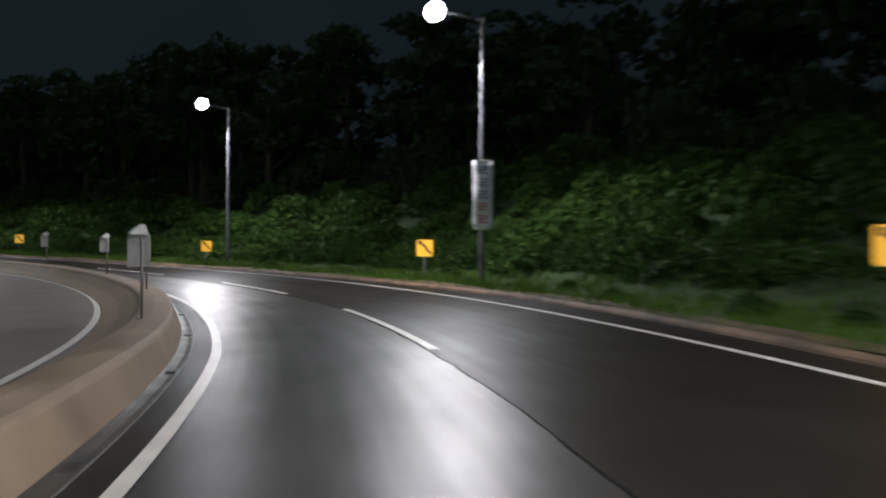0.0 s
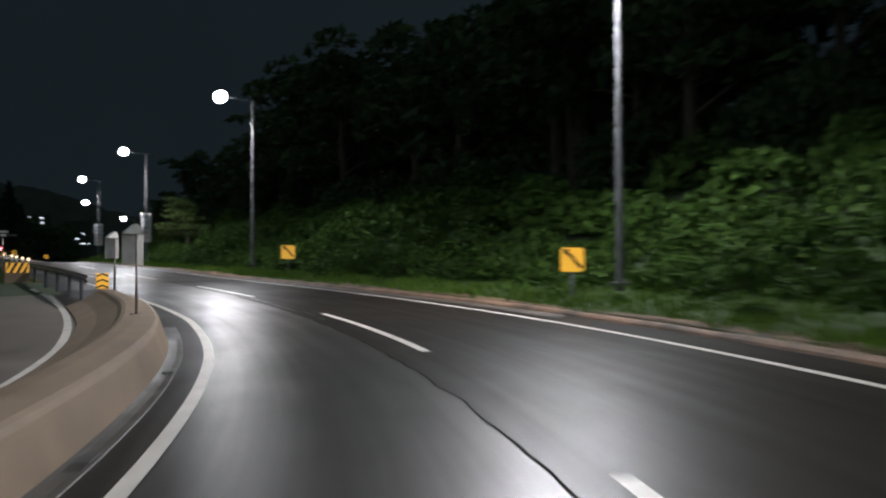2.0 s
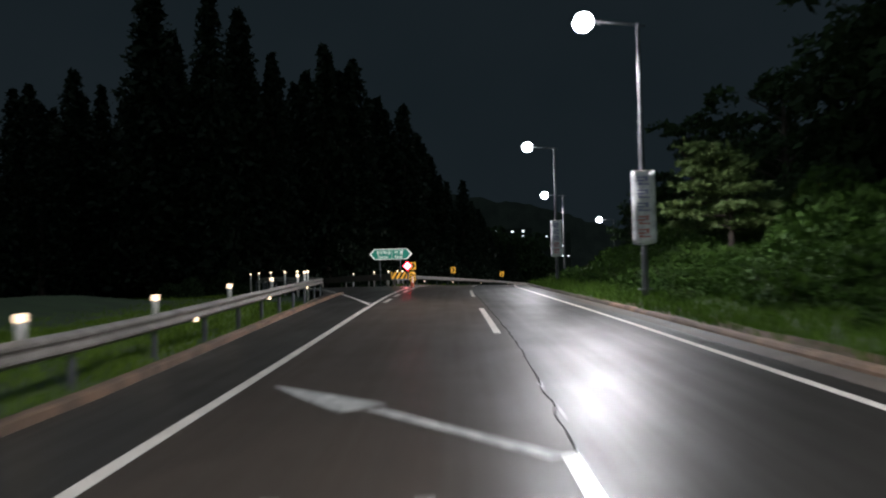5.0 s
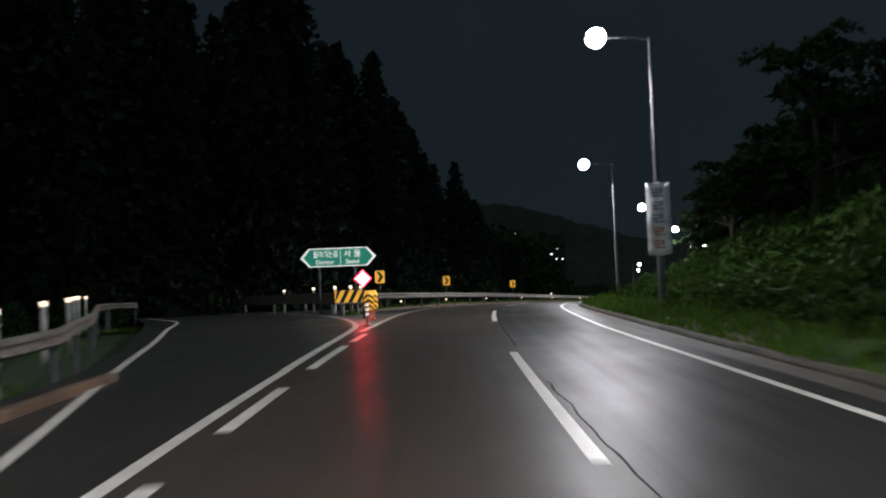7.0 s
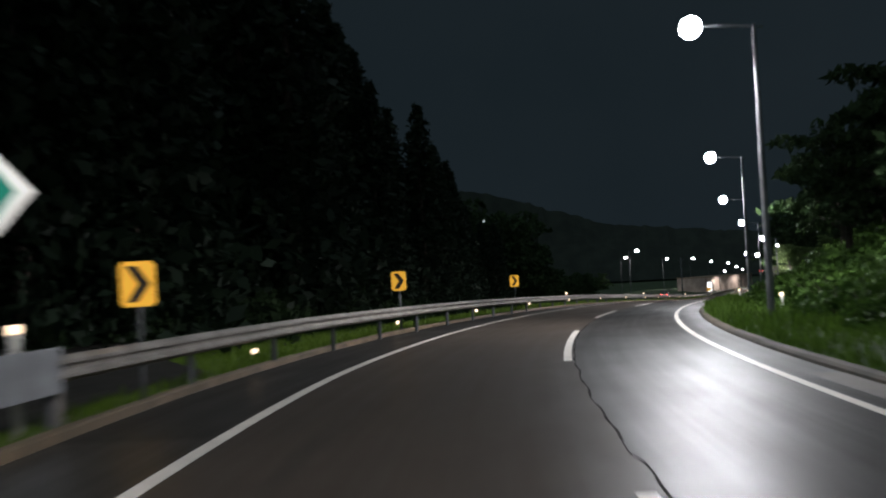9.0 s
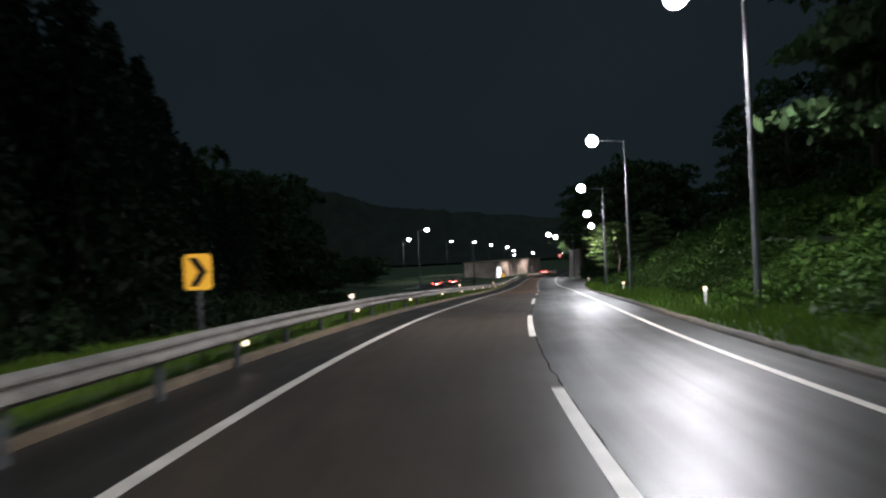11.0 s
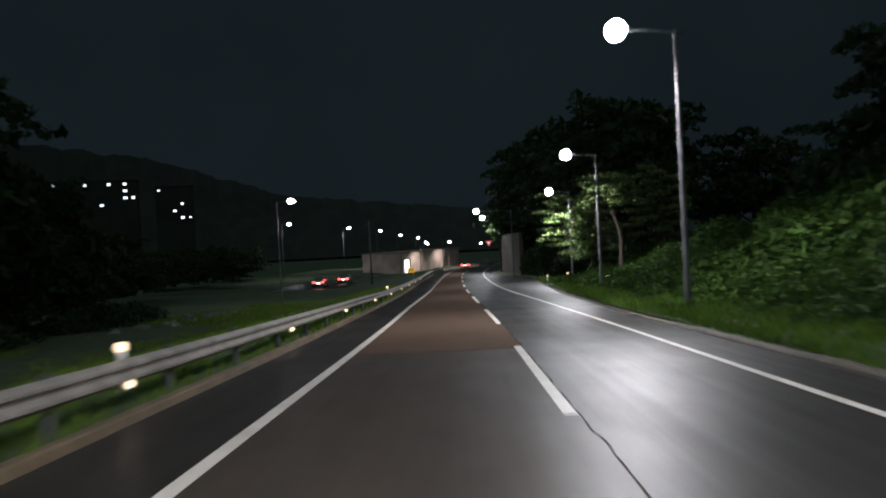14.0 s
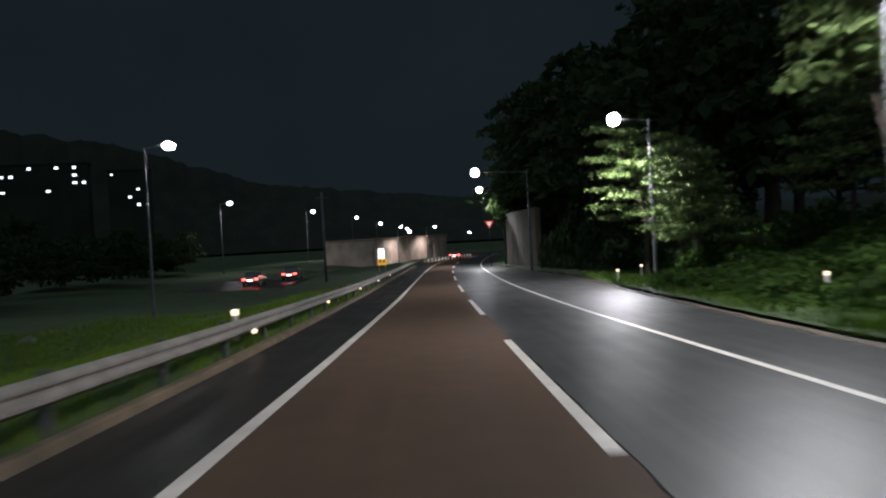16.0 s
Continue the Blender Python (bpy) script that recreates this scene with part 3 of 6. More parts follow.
DASH = [(-20.5, -11), (-3, 5.4), (14.84, 24.84), (33.0, 42.3), (50.85, 60.15), (68.8, 78.0), (86.8, 95.6), (108, 118.3), (128.5, 138.7), (150.5, 160.85),
        (171.4, 181.6), (191, 200.5), (209.5, 219.05), (231.1, 242.2), (253.5, 263.1), (271.5, 282.4), (290.9, 302.1), (311, 321), (330, 340), (350, 360),
        (370, 380), (390, 400), (410, 420)]
for a, b in DASH:
    line(a, b, 0.0, 0.15, "worn white dash of the lane line", name="lane_dash")

# the joint between the two lanes wanders beside the dashes
JOINT = ([-60, 0, 8, 15, 25, 38, 50, 56, 62, 68, 74, 80, 86, 96, 101, 106, 120, 140, 180, 222, 250, 480],
         [0.20, 0.08, -0.03, -0.12, -0.10, -0.35, -0.62, -0.66, -0.60, -0.52, -0.42, -0.28, -0.16, 0.07, 0.17, 0.24, 0.22, 0.14, 0.12, 0.02, 0.09, 0.10])


def joint(s):
    return at(JOINT, s) + 0.05 * noise.noise(Vector((s * 0.9, 0, 0))) + 0.03 * noise.noise(Vector((s * 3.1, 5, 0)))


def lane_surface(s0, s1, side, material, label, h=0.005):
    """A later layer of asphalt over one lane, from the ragged joint to the lane's outer side."""
    if side > 0:
        prof = lambda s: [(joint(s) + (at(KERB_R, s) - 0.03 - joint(s)) * u, h) for u in (0, 0.15, 0.4, 0.7, 1)]
    else:
        prof = lambda s: [(at(LEFT, s) + 0.04 + (joint(s) - at(LEFT, s) - 0.04) * u, h) for u in (0, 0.3, 0.6, 0.85, 1)]
    tagged(new("lane_surface", sweep("lane_surface", s0, s1, prof, M[material], 0.5, caps=False, smooth=True)), label, "road surface", kind="structure")


tagged(new("road_shoulder", sweep("road_shoulder", S0, 78, lambda s: [(at(EDGE_L, s) - 0.5, 0.003) if s > 58 else (at(LEFT, s) - 0.40, 0.004), (at(LEFT, s) - 0.06, 0.004)], M["asphalt_matte"], 1.0, caps=False)),
       "dull asphalt between the edge line and the gutter", "road surface", kind="structure")
tagged(new("road_shoulder", sweep("road_shoulder", 164, 470, lambda s: [(at(EDGE_L, s), 0.004), (at(LEFT, s) - 0.4, 0.004), (at(LEFT, s) - 0.06, 0.004)], M["asphalt_damp"], 1.0, caps=False, smooth=True)),
       "dark damp asphalt between the edge line and the kerb", "road surface", kind="structure")
lane_surface(S0, 84.0, 1, "asphalt_matte", "dull brown asphalt of the outer lane")
lane_surface(84.0, 100.3, 1, "asphalt_damp", "dull damp asphalt of the outer lane")
lane_surface(100.3, 281.7, 1, "asphalt_outer", "wet grey asphalt of the outer lane")
lane_surface(281.7, 470, 1, "asphalt_dry", "coarse grey patched asphalt of the outer lane")
# This cover puts headlight glow into the inner lane's colour.
lane_surface(82, 262.4, -1, "asphalt_inner", "damp asphalt of the inner lane, browned for headlight glow")
lane_surface(262.5, 470, -1, "asphalt_patch", "browner newer asphalt of the inner lane, brightened for headlight glow")
for s0, s1 in ((4, 58), (80, 134), (140, 262), (262.5, 300)):
    prof = lambda s: [(joint(s) - 0.010 - 0.016 * noise.noise(Vector((s * 1.7, 9, 0))), 0.008), (joint(s) + 0.014 + 0.022 * noise.noise(Vector((s * 1.3, 4, 0))), 0.008)]
    tagged(new("tar_seam", sweep("tar_seam", s0, s1, prof, M["seam"], 0.4, caps=False)), "dark uneven tar seam beside the lane line", "road surface", kind="structure")


def puddles(spots, label):
    """Thin films of water with ragged outlines that fill the worn joint."""
    r = np.random.default_rng(17)
    for s, d, ls, ld in spots:
        n, verts = 18, []
        ph = r.uniform(0, 6.28, 3)
        for k in range(n):
            a = 2 * math.pi * k / n
            q = 1 + 0.28 * math.sin(2 * a + ph[0]) + 0.2 * math.sin(3 * a + ph[1]) + 0.14 * math.sin(5 * a + ph[2])
            verts.append(place(s + math.cos(a) * ls * q, d + math.sin(a) * ld * q, 0.0075))
        ob = new("puddle", mesh_from("puddle", verts, [tuple(range(n))[::-1]], M["puddle"]))
        tagged(ob, label, "puddle", "puddles in the worn joint", kind="structure")


_pr = np.random.default_rng(23)
puddles([(s + float(_pr.uniform(-0.3, 0.3)), at(JOINT, s) + float(_pr.uniform(0.06, 0.40)), float(_pr.uniform(0.4, 1.1)), float(_pr.uniform(0.018, 0.04))) for s in np.arange(58.5, 82, 1.9)],
        "shallow puddle in the worn joint between the lanes")
puddles([(s + float(_pr.uniform(-0.3, 0.3)), at(JOINT, s) + float(_pr.uniform(-0.10, 0.06)), float(_pr.uniform(0.3, 0.8)), float(_pr.uniform(0.012, 0.028))) for s in np.arange(83, 106, 2.1)],
        "shallow puddle in the worn joint between the lanes")
tagged(new("gutter", sweep("gutter", 56, 168, lambda s: [(at(KERB_R, s) - 0.46, 0.004), (at(KERB_R, s) - 0.42, 0.008), (at(KERB_R, s) - 0.10, 0.010), (at(KERB_R, s) - 0.03, 0.014)], M["gutter_brown"], 1.0, caps=False)),
       "brown dusty concrete gutter along the kerb", "gutter", kind="structure")
tagged(new("verge_strip", sweep("verge_strip", S0, 150, lambda s: [(at(KERB_R, s) + 0.21, -0.03), (at(KERB_R, s) + 0.27, 0.03 + 0.02 * math.sin(s * 1.1)), (at(KERB_R, s) + 0.42, 0.045 + 0.03 * math.sin(s * 0.63)),
       (at(KERB_R, s) + 0.62 + 0.18 * math.sin(s * 0.41), 0.03), (at(KERB_R, s) + 0.74 + 0.2 * math.sin(s * 0.41), -0.05)], M["dirt"], 1.0, land=True, caps=False)),
       "bare brown earth strip between kerb and grass", "verge", kind="structure")

# ---------------------------------------------------------------- concrete median and gutter of the bend
def median_profile(s):
    o = at(LEFT, s)
    t = 0.30 * min(max((s - 54) / 12.0, 0), 1)
    return [(o - 0.62 - t, -0.05), (o - 0.64 - t, 0.04), (o - 0.77 - t, 0.42), (o - 0.80 - t, 0.475), (o - 0.86 - t, 0.50), (o - 1.20, 0.512), (o - 1.42, 0.50), (o - 1.50, 0.475), (o - 1.58, 0.41),
            (o - 2.00, 0.19), (o - 2.42, 0.03), (o - 2.46, -0.1)]


median = new("concrete_median", sweep("concrete_median", S0, 67.2, median_profile, M["concrete"], 1.0))
tagged(median, "low wide weathered concrete median with a flat top", "barrier", kind="structure")
tagged(new("gutter", sweep("gutter", S0, 55, lambda s: [(at(LEFT, s) + q, h) for q, h in ((-0.67, -0.02), (-0.66, 0.030), (-0.58, 0.014), (-0.50, 0.006), (-0.44, 0.016), (-0.41, 0.016), (-0.39, -0.01))], M["concrete_wet"], 1.0)),
       "narrow wet concrete gutter beside the median", "gutter", kind="structure")
for i, s in enumerate(np.arange(2.0, 54, 6.0)):
    bm = bmesh.new()
    box(bm, 0, 0, 0.022, 0.14, 0.5, 0.02, 0.006)
    ob = part("drain_cover", bm, M["black"])
    ob.matrix_world = stand(s, at(LEFT, s) - 0.51, 0.0)
    tagged(ob, "dark iron drain cover in the gutter", "drain cover", "gutter drains")
# the other carriageway inside the bend
tagged(new("inner_road", sweep("inner_road", S0, 96, lambda s: [(-5.3, -0.02), (-6.0, 0.0), (-8, 0.0), (-10, 0.0), (-12.6 + max(0, s - 60) * 0.03, 0.0)], M["asphalt_old"], 2.0, caps=False)),
       "worn asphalt of the inner ramp road, paled for headlight glow", "road", kind="structure")
line(S0, 80, ([-60, 30, 54, 80], [-6.0, -5.98, -5.7, -6.2]), 0.17, "solid white edge line of the inner road")
line(S0, 92, -11.9, 0.15, "solid white far edge line of the inner road")


def chevron_board():
    """A steel post on the median with two sheet plates folded to a V, seen from behind, and a bent cap."""
    t = empty("chevron_post")
    bm = bmesh.new()
    tube(bm, [(0, -0.06, 0), (0, -0.06, 1.5)], [0.03, 0.03], 10)
    part("post", bm, M["galv"], t, smooth=True)
    bm = bmesh.new()
    box(bm, 0, 0, 0.012, 0.18, 0.18, 0.024, 0.006)
    part("base_plate", bm, M["galv"], t)
    for side in (-1, 1):
        bm = bmesh.new()
        m = Matrix.Translation((0, -0.03, 0)) @ Matrix.Rotation(radians(side * 38), 4, "Z")
        prism(bm, [(0.012 * side, 0.92), (0.31 * side, 0.90), (0.31 * side, 1.46), (0.012 * side, 1.46)], 0.0, 0.012, m)
        bmesh.ops.recalc_face_normals(bm, faces=bm.faces)
        part("panel", bm, M["plate_back"], t, "folded grey sheet plate seen from behind")
    bm = bmesh.new()
    prism(bm, [(-0.27, 1.47), (0.10, 1.47), (0.10, 1.55), (0.05, 1.64), (-0.02, 1.66), (-0.27, 1.50)], -0.12, 0.10)
    bmesh.ops.recalc_face_normals(bm, faces=bm.faces)
    bmesh.ops.bevel(bm, geom=bm.edges[:], offset=0.012, segments=2, affect="EDGES")
    part("cap", bm, M["white"], t, "slanted pale cap")
    return tagged(t, "steel post with two folded grey plates on the concrete median", "sign post", "posts on the median")


_cb = chevron_board()
_cb.matrix_world = stand(18.0, -4.60, 0.50, 20) @ Matrix.Diagonal((0.82, 0.9, 1.0, 1))
for s, d in ((30.3, -4.66), (43.0, -4.56), (55.1, -4.44), (65.6, -4.6)):
    copy_thing(_cb, stand(s, d, 0.50, 20))


def hazard_stripes(parent, w, h, y, n=4, flip=1, z0=0.0):
    """A yellow plate with black slanting bars, as parts."""
    bm = bmesh.new()
    box(bm, 0, y, z0 + h / 2, w, 0.02, h, 0.006)
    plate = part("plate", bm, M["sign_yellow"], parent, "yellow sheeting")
    bw = w / (2 * n - 1)
    for i in range(n + 1):
        x0 = -w / 2 + (2 * i - 1) * bw
        o = [(x0, 0.0), (x0 + bw, 0.0), (x0 + bw + flip * h * 0.55, h), (x0 + flip * h * 0.55, h)]
        o = [(min(max(x, -w / 2), w / 2), z0 + z) for x, z in o]
        if abs(o[0][0] - o[1][0]) < 1e-4 and abs(o[2][0] - o[3][0]) < 1e-4:
            continue
        if abs(o[0][0] - o[1][0]) < 1e-4:
            o = o[1:]
        elif abs(o[2][0] - o[3][0]) < 1e-4:
            o = o[:3]
        bm = bmesh.new()
        prism(bm, o, y - 0.018, y - 0.011)
        part("stripe", bm, M["black"], parent)
    return plate


def end_marker():
    """A yellow and black chevron drum face that closes the end of a barrier."""
    t = empty("end_marker")
    bm = bmesh.new()
    box(bm, 0, 0.04, 0.33, 0.44, 0.05, 0.62, 0.012)
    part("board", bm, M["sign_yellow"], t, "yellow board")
    for z in (0.10, 0.33, 0.56):
        bm = bmesh.new()
        prism(bm, [(-0.21, z - 0.07), (0, z + 0.02), (0.21, z - 0.07), (0.21, z), (0, z + 0.09), (-0.21, z)], 0.004, 0.012)
        bmesh.ops.recalc_face_normals(bm, faces=bm.faces)
        part("chevron", bm, M["black"], t)
    return t


_em = tagged(end_marker(), "yellow and black chevron marker on the median's end", "hazard marker")
_em.matrix_world = stand(67.0, -4.82, 0.50) @ Matrix.Diagonal((0.78, 0.8, 0.72, 1))


# ---------------------------------------------------------------- guardrails
def rise(s):
    """How far the rail stands over its usual height."""
    return at(GH2, s) if s > 150 else float(np.interp(s, [86, 104], [0.13, 0.05]))


def w_beam(name, s0, s1, table, parent, step=2.0):
    """One length of corrugated steel rail."""
    prof = [(0.0, 0.45), (0.035, 0.47), (0.085, 0.505), (0.085, 0.54), (0.02, 0.585), (0.02, 0.615), (0.085, 0.66), (0.085, 0.695), (0.035, 0.73), (0.0, 0.75),
            (-0.012, 0.745), (0.022, 0.725), (0.070, 0.692), (0.070, 0.663), (0.006, 0.617), (0.006, 0.583), (0.070, 0.537), (0.070, 0.508), (0.022, 0.475), (-0.012, 0.455), (0.0, 0.45)]
    me = sweep(name, s0, s1, lambda s: [(at(table, s) + d, h + 0.02 + rise(s)) for d, h in prof], M["galv"], step)
    ob = new(name, me)
    ob.parent = parent
    return ob


def guardrail(s0, s1, table, label, pitch=4.0):
    t = tagged(empty("guardrail"), label, "guardrail")
    n = int(round((s1 - s0) / pitch))
    pm = None
    for i in range(n):
        a = s0 + i * pitch
        w_beam("rail", a, a + pitch + 0.04, table, t)
    for i in range(n + 1):
        s = s0 + i * pitch
        if pm is None:
            bm = bmesh.new()
            tube(bm, [(0, 0, -0.3), (0, 0, 0.74)], [0.057, 0.057], 10)
            pm = bpy.data.meshes.new("post")
            bm.to_mesh(pm)
            bm.free()
            # Dark paint on the steel posts imitates the shade under the rail.
            pm.materials.append(M["pole"])
        p = new("post", pm)
        p.parent = t
        p.matrix_world = stand(s + 0.1, at(table, s) - 0.10)
    return t


GH2 = ([166, 175, 191, 205, 215, 480], [0.10, 0.10, 0.06, 0.0, -0.06, -0.06])
GR1 = ([68, 80, 87, 100, 112, 136, 144, 150, 156, 161, 166], [-5.2, -5.5, -5.68, -5.75, -6.2, -7.3, -9.8, -12.1, -14.6, -16.4, -18.8])
guardrail(68.5, 168.5, GR1, "galvanised corrugated steel guardrail beside the grass")
GR2 = ([160.5, 166, 175, 182, 191, 200, 214, 243, 292, 340, 480], [-6.0, -5.7, -5.5, -5.25, -4.95, -4.9, -5.2, -5.15, -5.05, -5.0, -5.2])
guardrail(164.5, 420.5, GR2, "long galvanised corrugated steel guardrail on round posts")
# rounded steel nose where the rail of the main road and the rail of the exit ramp meet


def nose_rail():
    t = tagged(empty("rail_nose"), "flat galvanised plate nose that joins two guardrails", "guardrail")
    spots = [(164.55, -5.72), (162.5, -5.74), (160.6, -5.80), (159.8, -6.0), (159.75, -6.25), (160.6, -6.5), (163.0, -7.35), (167.0, -9.6), (172.0, -12.9), (178.0, -17.2), (184.0, -22.4)]
    for i, (p, q) in enumerate(zip(spots, spots[1:])):
        a, b = place(*p), place(*q)
        ln = (b - a).xy.length
        bm = bmesh.new()
        box(bm, ln / 2, 0, 0.72, ln + 0.02, 0.03, 0.50, 0.008)
        box(bm, ln / 2, -0.03, 0.56, ln + 0.02, 0.05, 0.05, 0.012)
        box(bm, ln / 2, -0.03, 0.88, ln + 0.02, 0.05, 0.05, 0.012)
        # Plates farther from the lamp take the dark material for its falloff.
        o = part("plate", bm, M["nose_steel"] if i < 5 else M["dim_concrete"], t)
        o.matrix_world = Matrix.Translation(a) @ Matrix.Rotation(math.atan2((b - a).y, (b - a).x), 4, "Z")
    for p in spots:
        bm = bmesh.new()
        tube(bm, [(0, 0, -0.5), (0, 0, 0.9)], [0.057, 0.057], 10)
        o = part("post", bm, M["galv"], t, smooth=True)
        o.matrix_world = stand(p[0] + 0.12, p[1] + (-0.12 if p[1] > -6.1 else 0.12))


nose_rail()


def delineator(foot, label):
    t = empty("delineator_post")
    bm = bmesh.new()
    tube(bm, [(0, 0, foot), (0, 0, 0.86), (0, 0, 0.88)], [0.055, 0.055, 0.05], 12)
    part("post", bm, M["white"], t, smooth=True)
    bm = bmesh.new()
    tube(bm, [(0, 0, 0.88), (0, 0, 0.90), (0, 0, 0.965), (0, 0, 0.98)], [0.058, 0.062, 0.062, 0.05], 12)
    # The cap emits in place of headlight thrown back to the driver.
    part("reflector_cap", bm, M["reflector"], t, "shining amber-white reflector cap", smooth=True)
    return tagged(t, label, "delineator", "delineators along the road")


# short ones clamped to the rail, the others rammed into the ground
_dr = delineator(0.40, "short white delineator clamped to the guardrail, amber cap")
_dr.matrix_world = stand(87.6, at(GR1, 87.6) - 0.07, 0.15)
for s in (91.0, 95.2, 99.0, 104.6, 111.3, 118.7, 126.0):
    copy_thing(_dr, stand(s, at(GR1, s) - 0.07, 0.15))
for s in (217.1, 254.7, 301.5):
    copy_thing(_dr, stand(s, at(GR2, s) - 0.07, -0.08))
_dl = delineator(-0.5, "white delineator post with a shining reflector cap")
_dl.matrix_world = stand(131.5, -7.5, 0.22)
for s, d in [(135.5, -8.0), (140.5, -9.4), (146, -11.2), (151, -13.2), (156, -15.3), (161, -17.4)]:
    copy_thing(_dl, stand(s, d, 0.22))
for s, d in ((164.5, -6.2), (162.9, -6.35), (163.4, -7.15), (166.5, -8.9), (171.0, -11.8), (180.0, -18.4)):
    copy_thing(_dl, stand(s, d, 0.25))
for s, d in [(219, 5.4), (246.4, 5.2), (291.2, 9.0), (310, 9.5), (329, 7.3), (336.6, 10.0), (188, 6.3)]:
    copy_thing(_dl, stand(s, d, -0.35, 0, True))


def rail_reflector():
    t = empty("rail_reflector")
    bm = bmesh.new()
    box(bm, 0, 0, 0, 0.02, 0.03, 0.10, 0.006)
    part("bracket", bm, M["galv"], t)
    bm = bmesh.new()
    tube(bm, [(0.03, -0.02, 0.0), (0.03, -0.035, 0.0)], [0.05, 0.045], 12)
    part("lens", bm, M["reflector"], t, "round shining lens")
    return tagged(t, "small round reflector bracketed under the guardrail", "reflector", "guardrail reflectors")


_rr = rail_reflector()
_rr.matrix_world = stand(171.0, at(GR2, 171) + 0.06, 0.42)
for s in (181.8, 192.5, 204.5, 217.1, 229.1, 242.0, 254.5, 265.5, 276.5, 289.5, 302.5, 316.0, 330.0, 344.0, 358.0):
    copy_thing(_rr, stand(s, at(GR2, s) + 0.06, 0.42))
for s in (97, 107, 117, 128):
    copy_thing(_rr, stand(s, at(GR1, s) + 0.06, 0.55))

# ---------------------------------------------------------------- street lamps


def street_lamp(arm=1.75, height=9.0):
    t = empty("street_lamp")
    bm = bmesh.new()
    tube(bm, [(0, 0, -0.2), (0, 0, 0.02), (0, 0, height * 0.5), (0, 0, height - 0.2), (0, 0, height)], [0.115, 0.115, 0.092, 0.062, 0.058], 14)
    part("pole", bm, M["pole"], t, smooth=True)
    bm = bmesh.new()
    box(bm, 0, 0, 0.02, 0.42, 0.42, 0.05, 0.01)
    part("base", bm, M["pole"], t)
    bm = bmesh.new()
    box(bm, 0, -0.115, 0.75, 0.12, 0.03, 0.34, 0.008)
    part("access_panel", bm, M["pole"], t)
    bm = bmesh.new()
    tube(bm, [(0.25, 0, height - 0.12), (0.0, 0, height - 0.08), (-arm * 0.5, 0, height + 0.02), (-arm + 0.25, 0, height + 0.06)], [0.026, 0.034, 0.032, 0.03], 10)
    part("arm", bm, M["pole"], t, smooth=True)
    bm = bmesh.new()
    m = Matrix.Translation((-arm, 0, height + 0.07)) @ Matrix.Rotation(radians(4), 4, "Y")
    prism(bm, [(-0.42, -0.03), (0.36, -0.05), (0.38, 0.02), (0.22, 0.085), (-0.32, 0.07), (-0.44, 0.0)], -0.16, 0.16, m)
    bmesh.ops.recalc_face_normals(bm, faces=bm.faces)
    bmesh.ops.bevel(bm, geom=bm.edges[:], offset=0.012, segments=2, affect="EDGES")
    head = part("head", bm, M["pole"], t, "flat grey lamp head")
    bm = bmesh.new()
    # Lens oversized to a ball so that its shape gives the glare.
    bmesh.ops.create_uvsphere(bm, u_segments=18, v_segments=10, radius=1.0, matrix=Matrix.Translation((-arm - 0.04, 0, height + 0.06)) @ Matrix.Diagonal((0.34, 0.33, 0.33, 1)))
    bmesh.ops.delete(bm, geom=[v for v in bm.verts if v.co.z > height + 0.40], context="VERTS")
    lens = part("lens", bm, M["lamp_lens"], head, "white lens swollen to a ball for its glare", smooth=True)
    return tagged(t, "tall grey street lamp with a glaring white head, lit", "street lamp", "street lamps along the road")


def lamp_light(m, arm=1.75, height=9.0, power=1.0):
    d = bpy.data.lights.new("street_light", "SPOT")
    d.energy, d.spot_size, d.spot_blend, d.shadow_soft_size, d.color = LAMP_WATTS * power, radians(166), 0.45, 0.2, (0.93, 0.965, 1.0)
    o = new("street_light", d)
    o.matrix_world = m @ Matrix.Translation((-arm - 0.04, 0, height - 0.58)) @ Matrix.Rotation(radians(7), 4, "Y")


LAMPS = [  # along the road, to the right, foot height, height against the usual, power (tuned lamp by lamp, lowered where its pool was too bright)
    (-28.0, 6.6, 0.0, 1.0, 1.0), (2.0, 6.6, 0.0, 1.0, 1.0), (32.4, 6.8, -0.1, 1.055, 1.0), (59.4, 7.85, 0.5, 1.015, 1.15), (89.8, 5.76, 0.6, 1.0, 0.8),
    (119.9, 5.45, 0.4, 0.98, 1.0), (153.5, 5.6, 0.25, 1.0, 0.5), (183.9, 5.5, -0.3, 1.0, 0.95), (215.0, 6.1, -0.4, 1.0, 1.0), (243.9, 5.43, -0.3, 1.0, 1.0),
    (272.9, 5.87, -0.45, 1.015, 1.0), (302.5, 7.9, -0.7, 1.0, 0.75), (333.5, 10.1, -0.7, 1.0, 1.25)]
_sl = street_lamp()
for i, (s, d, h, tall, power) in enumerate(LAMPS):
    m = stand(s, d, h) @ Matrix.Diagonal((1, 1, tall, 1))
    if i == 0:
        _sl.matrix_world = m
    else:
        copy_thing(_sl, m)
    lamp_light(m, power=power)
# two lamps by the retaining wall reach out on longer arms
for s, d, h, arm, power in ((363.0, 6.4, -0.75, 4.2, 0.15), (393.0, 5.95, -0.5, 2.5, 0.9)):
    street_lamp(arm).matrix_world = stand(s, d, h)
    lamp_light(stand(s, d, h), arm, power=power)


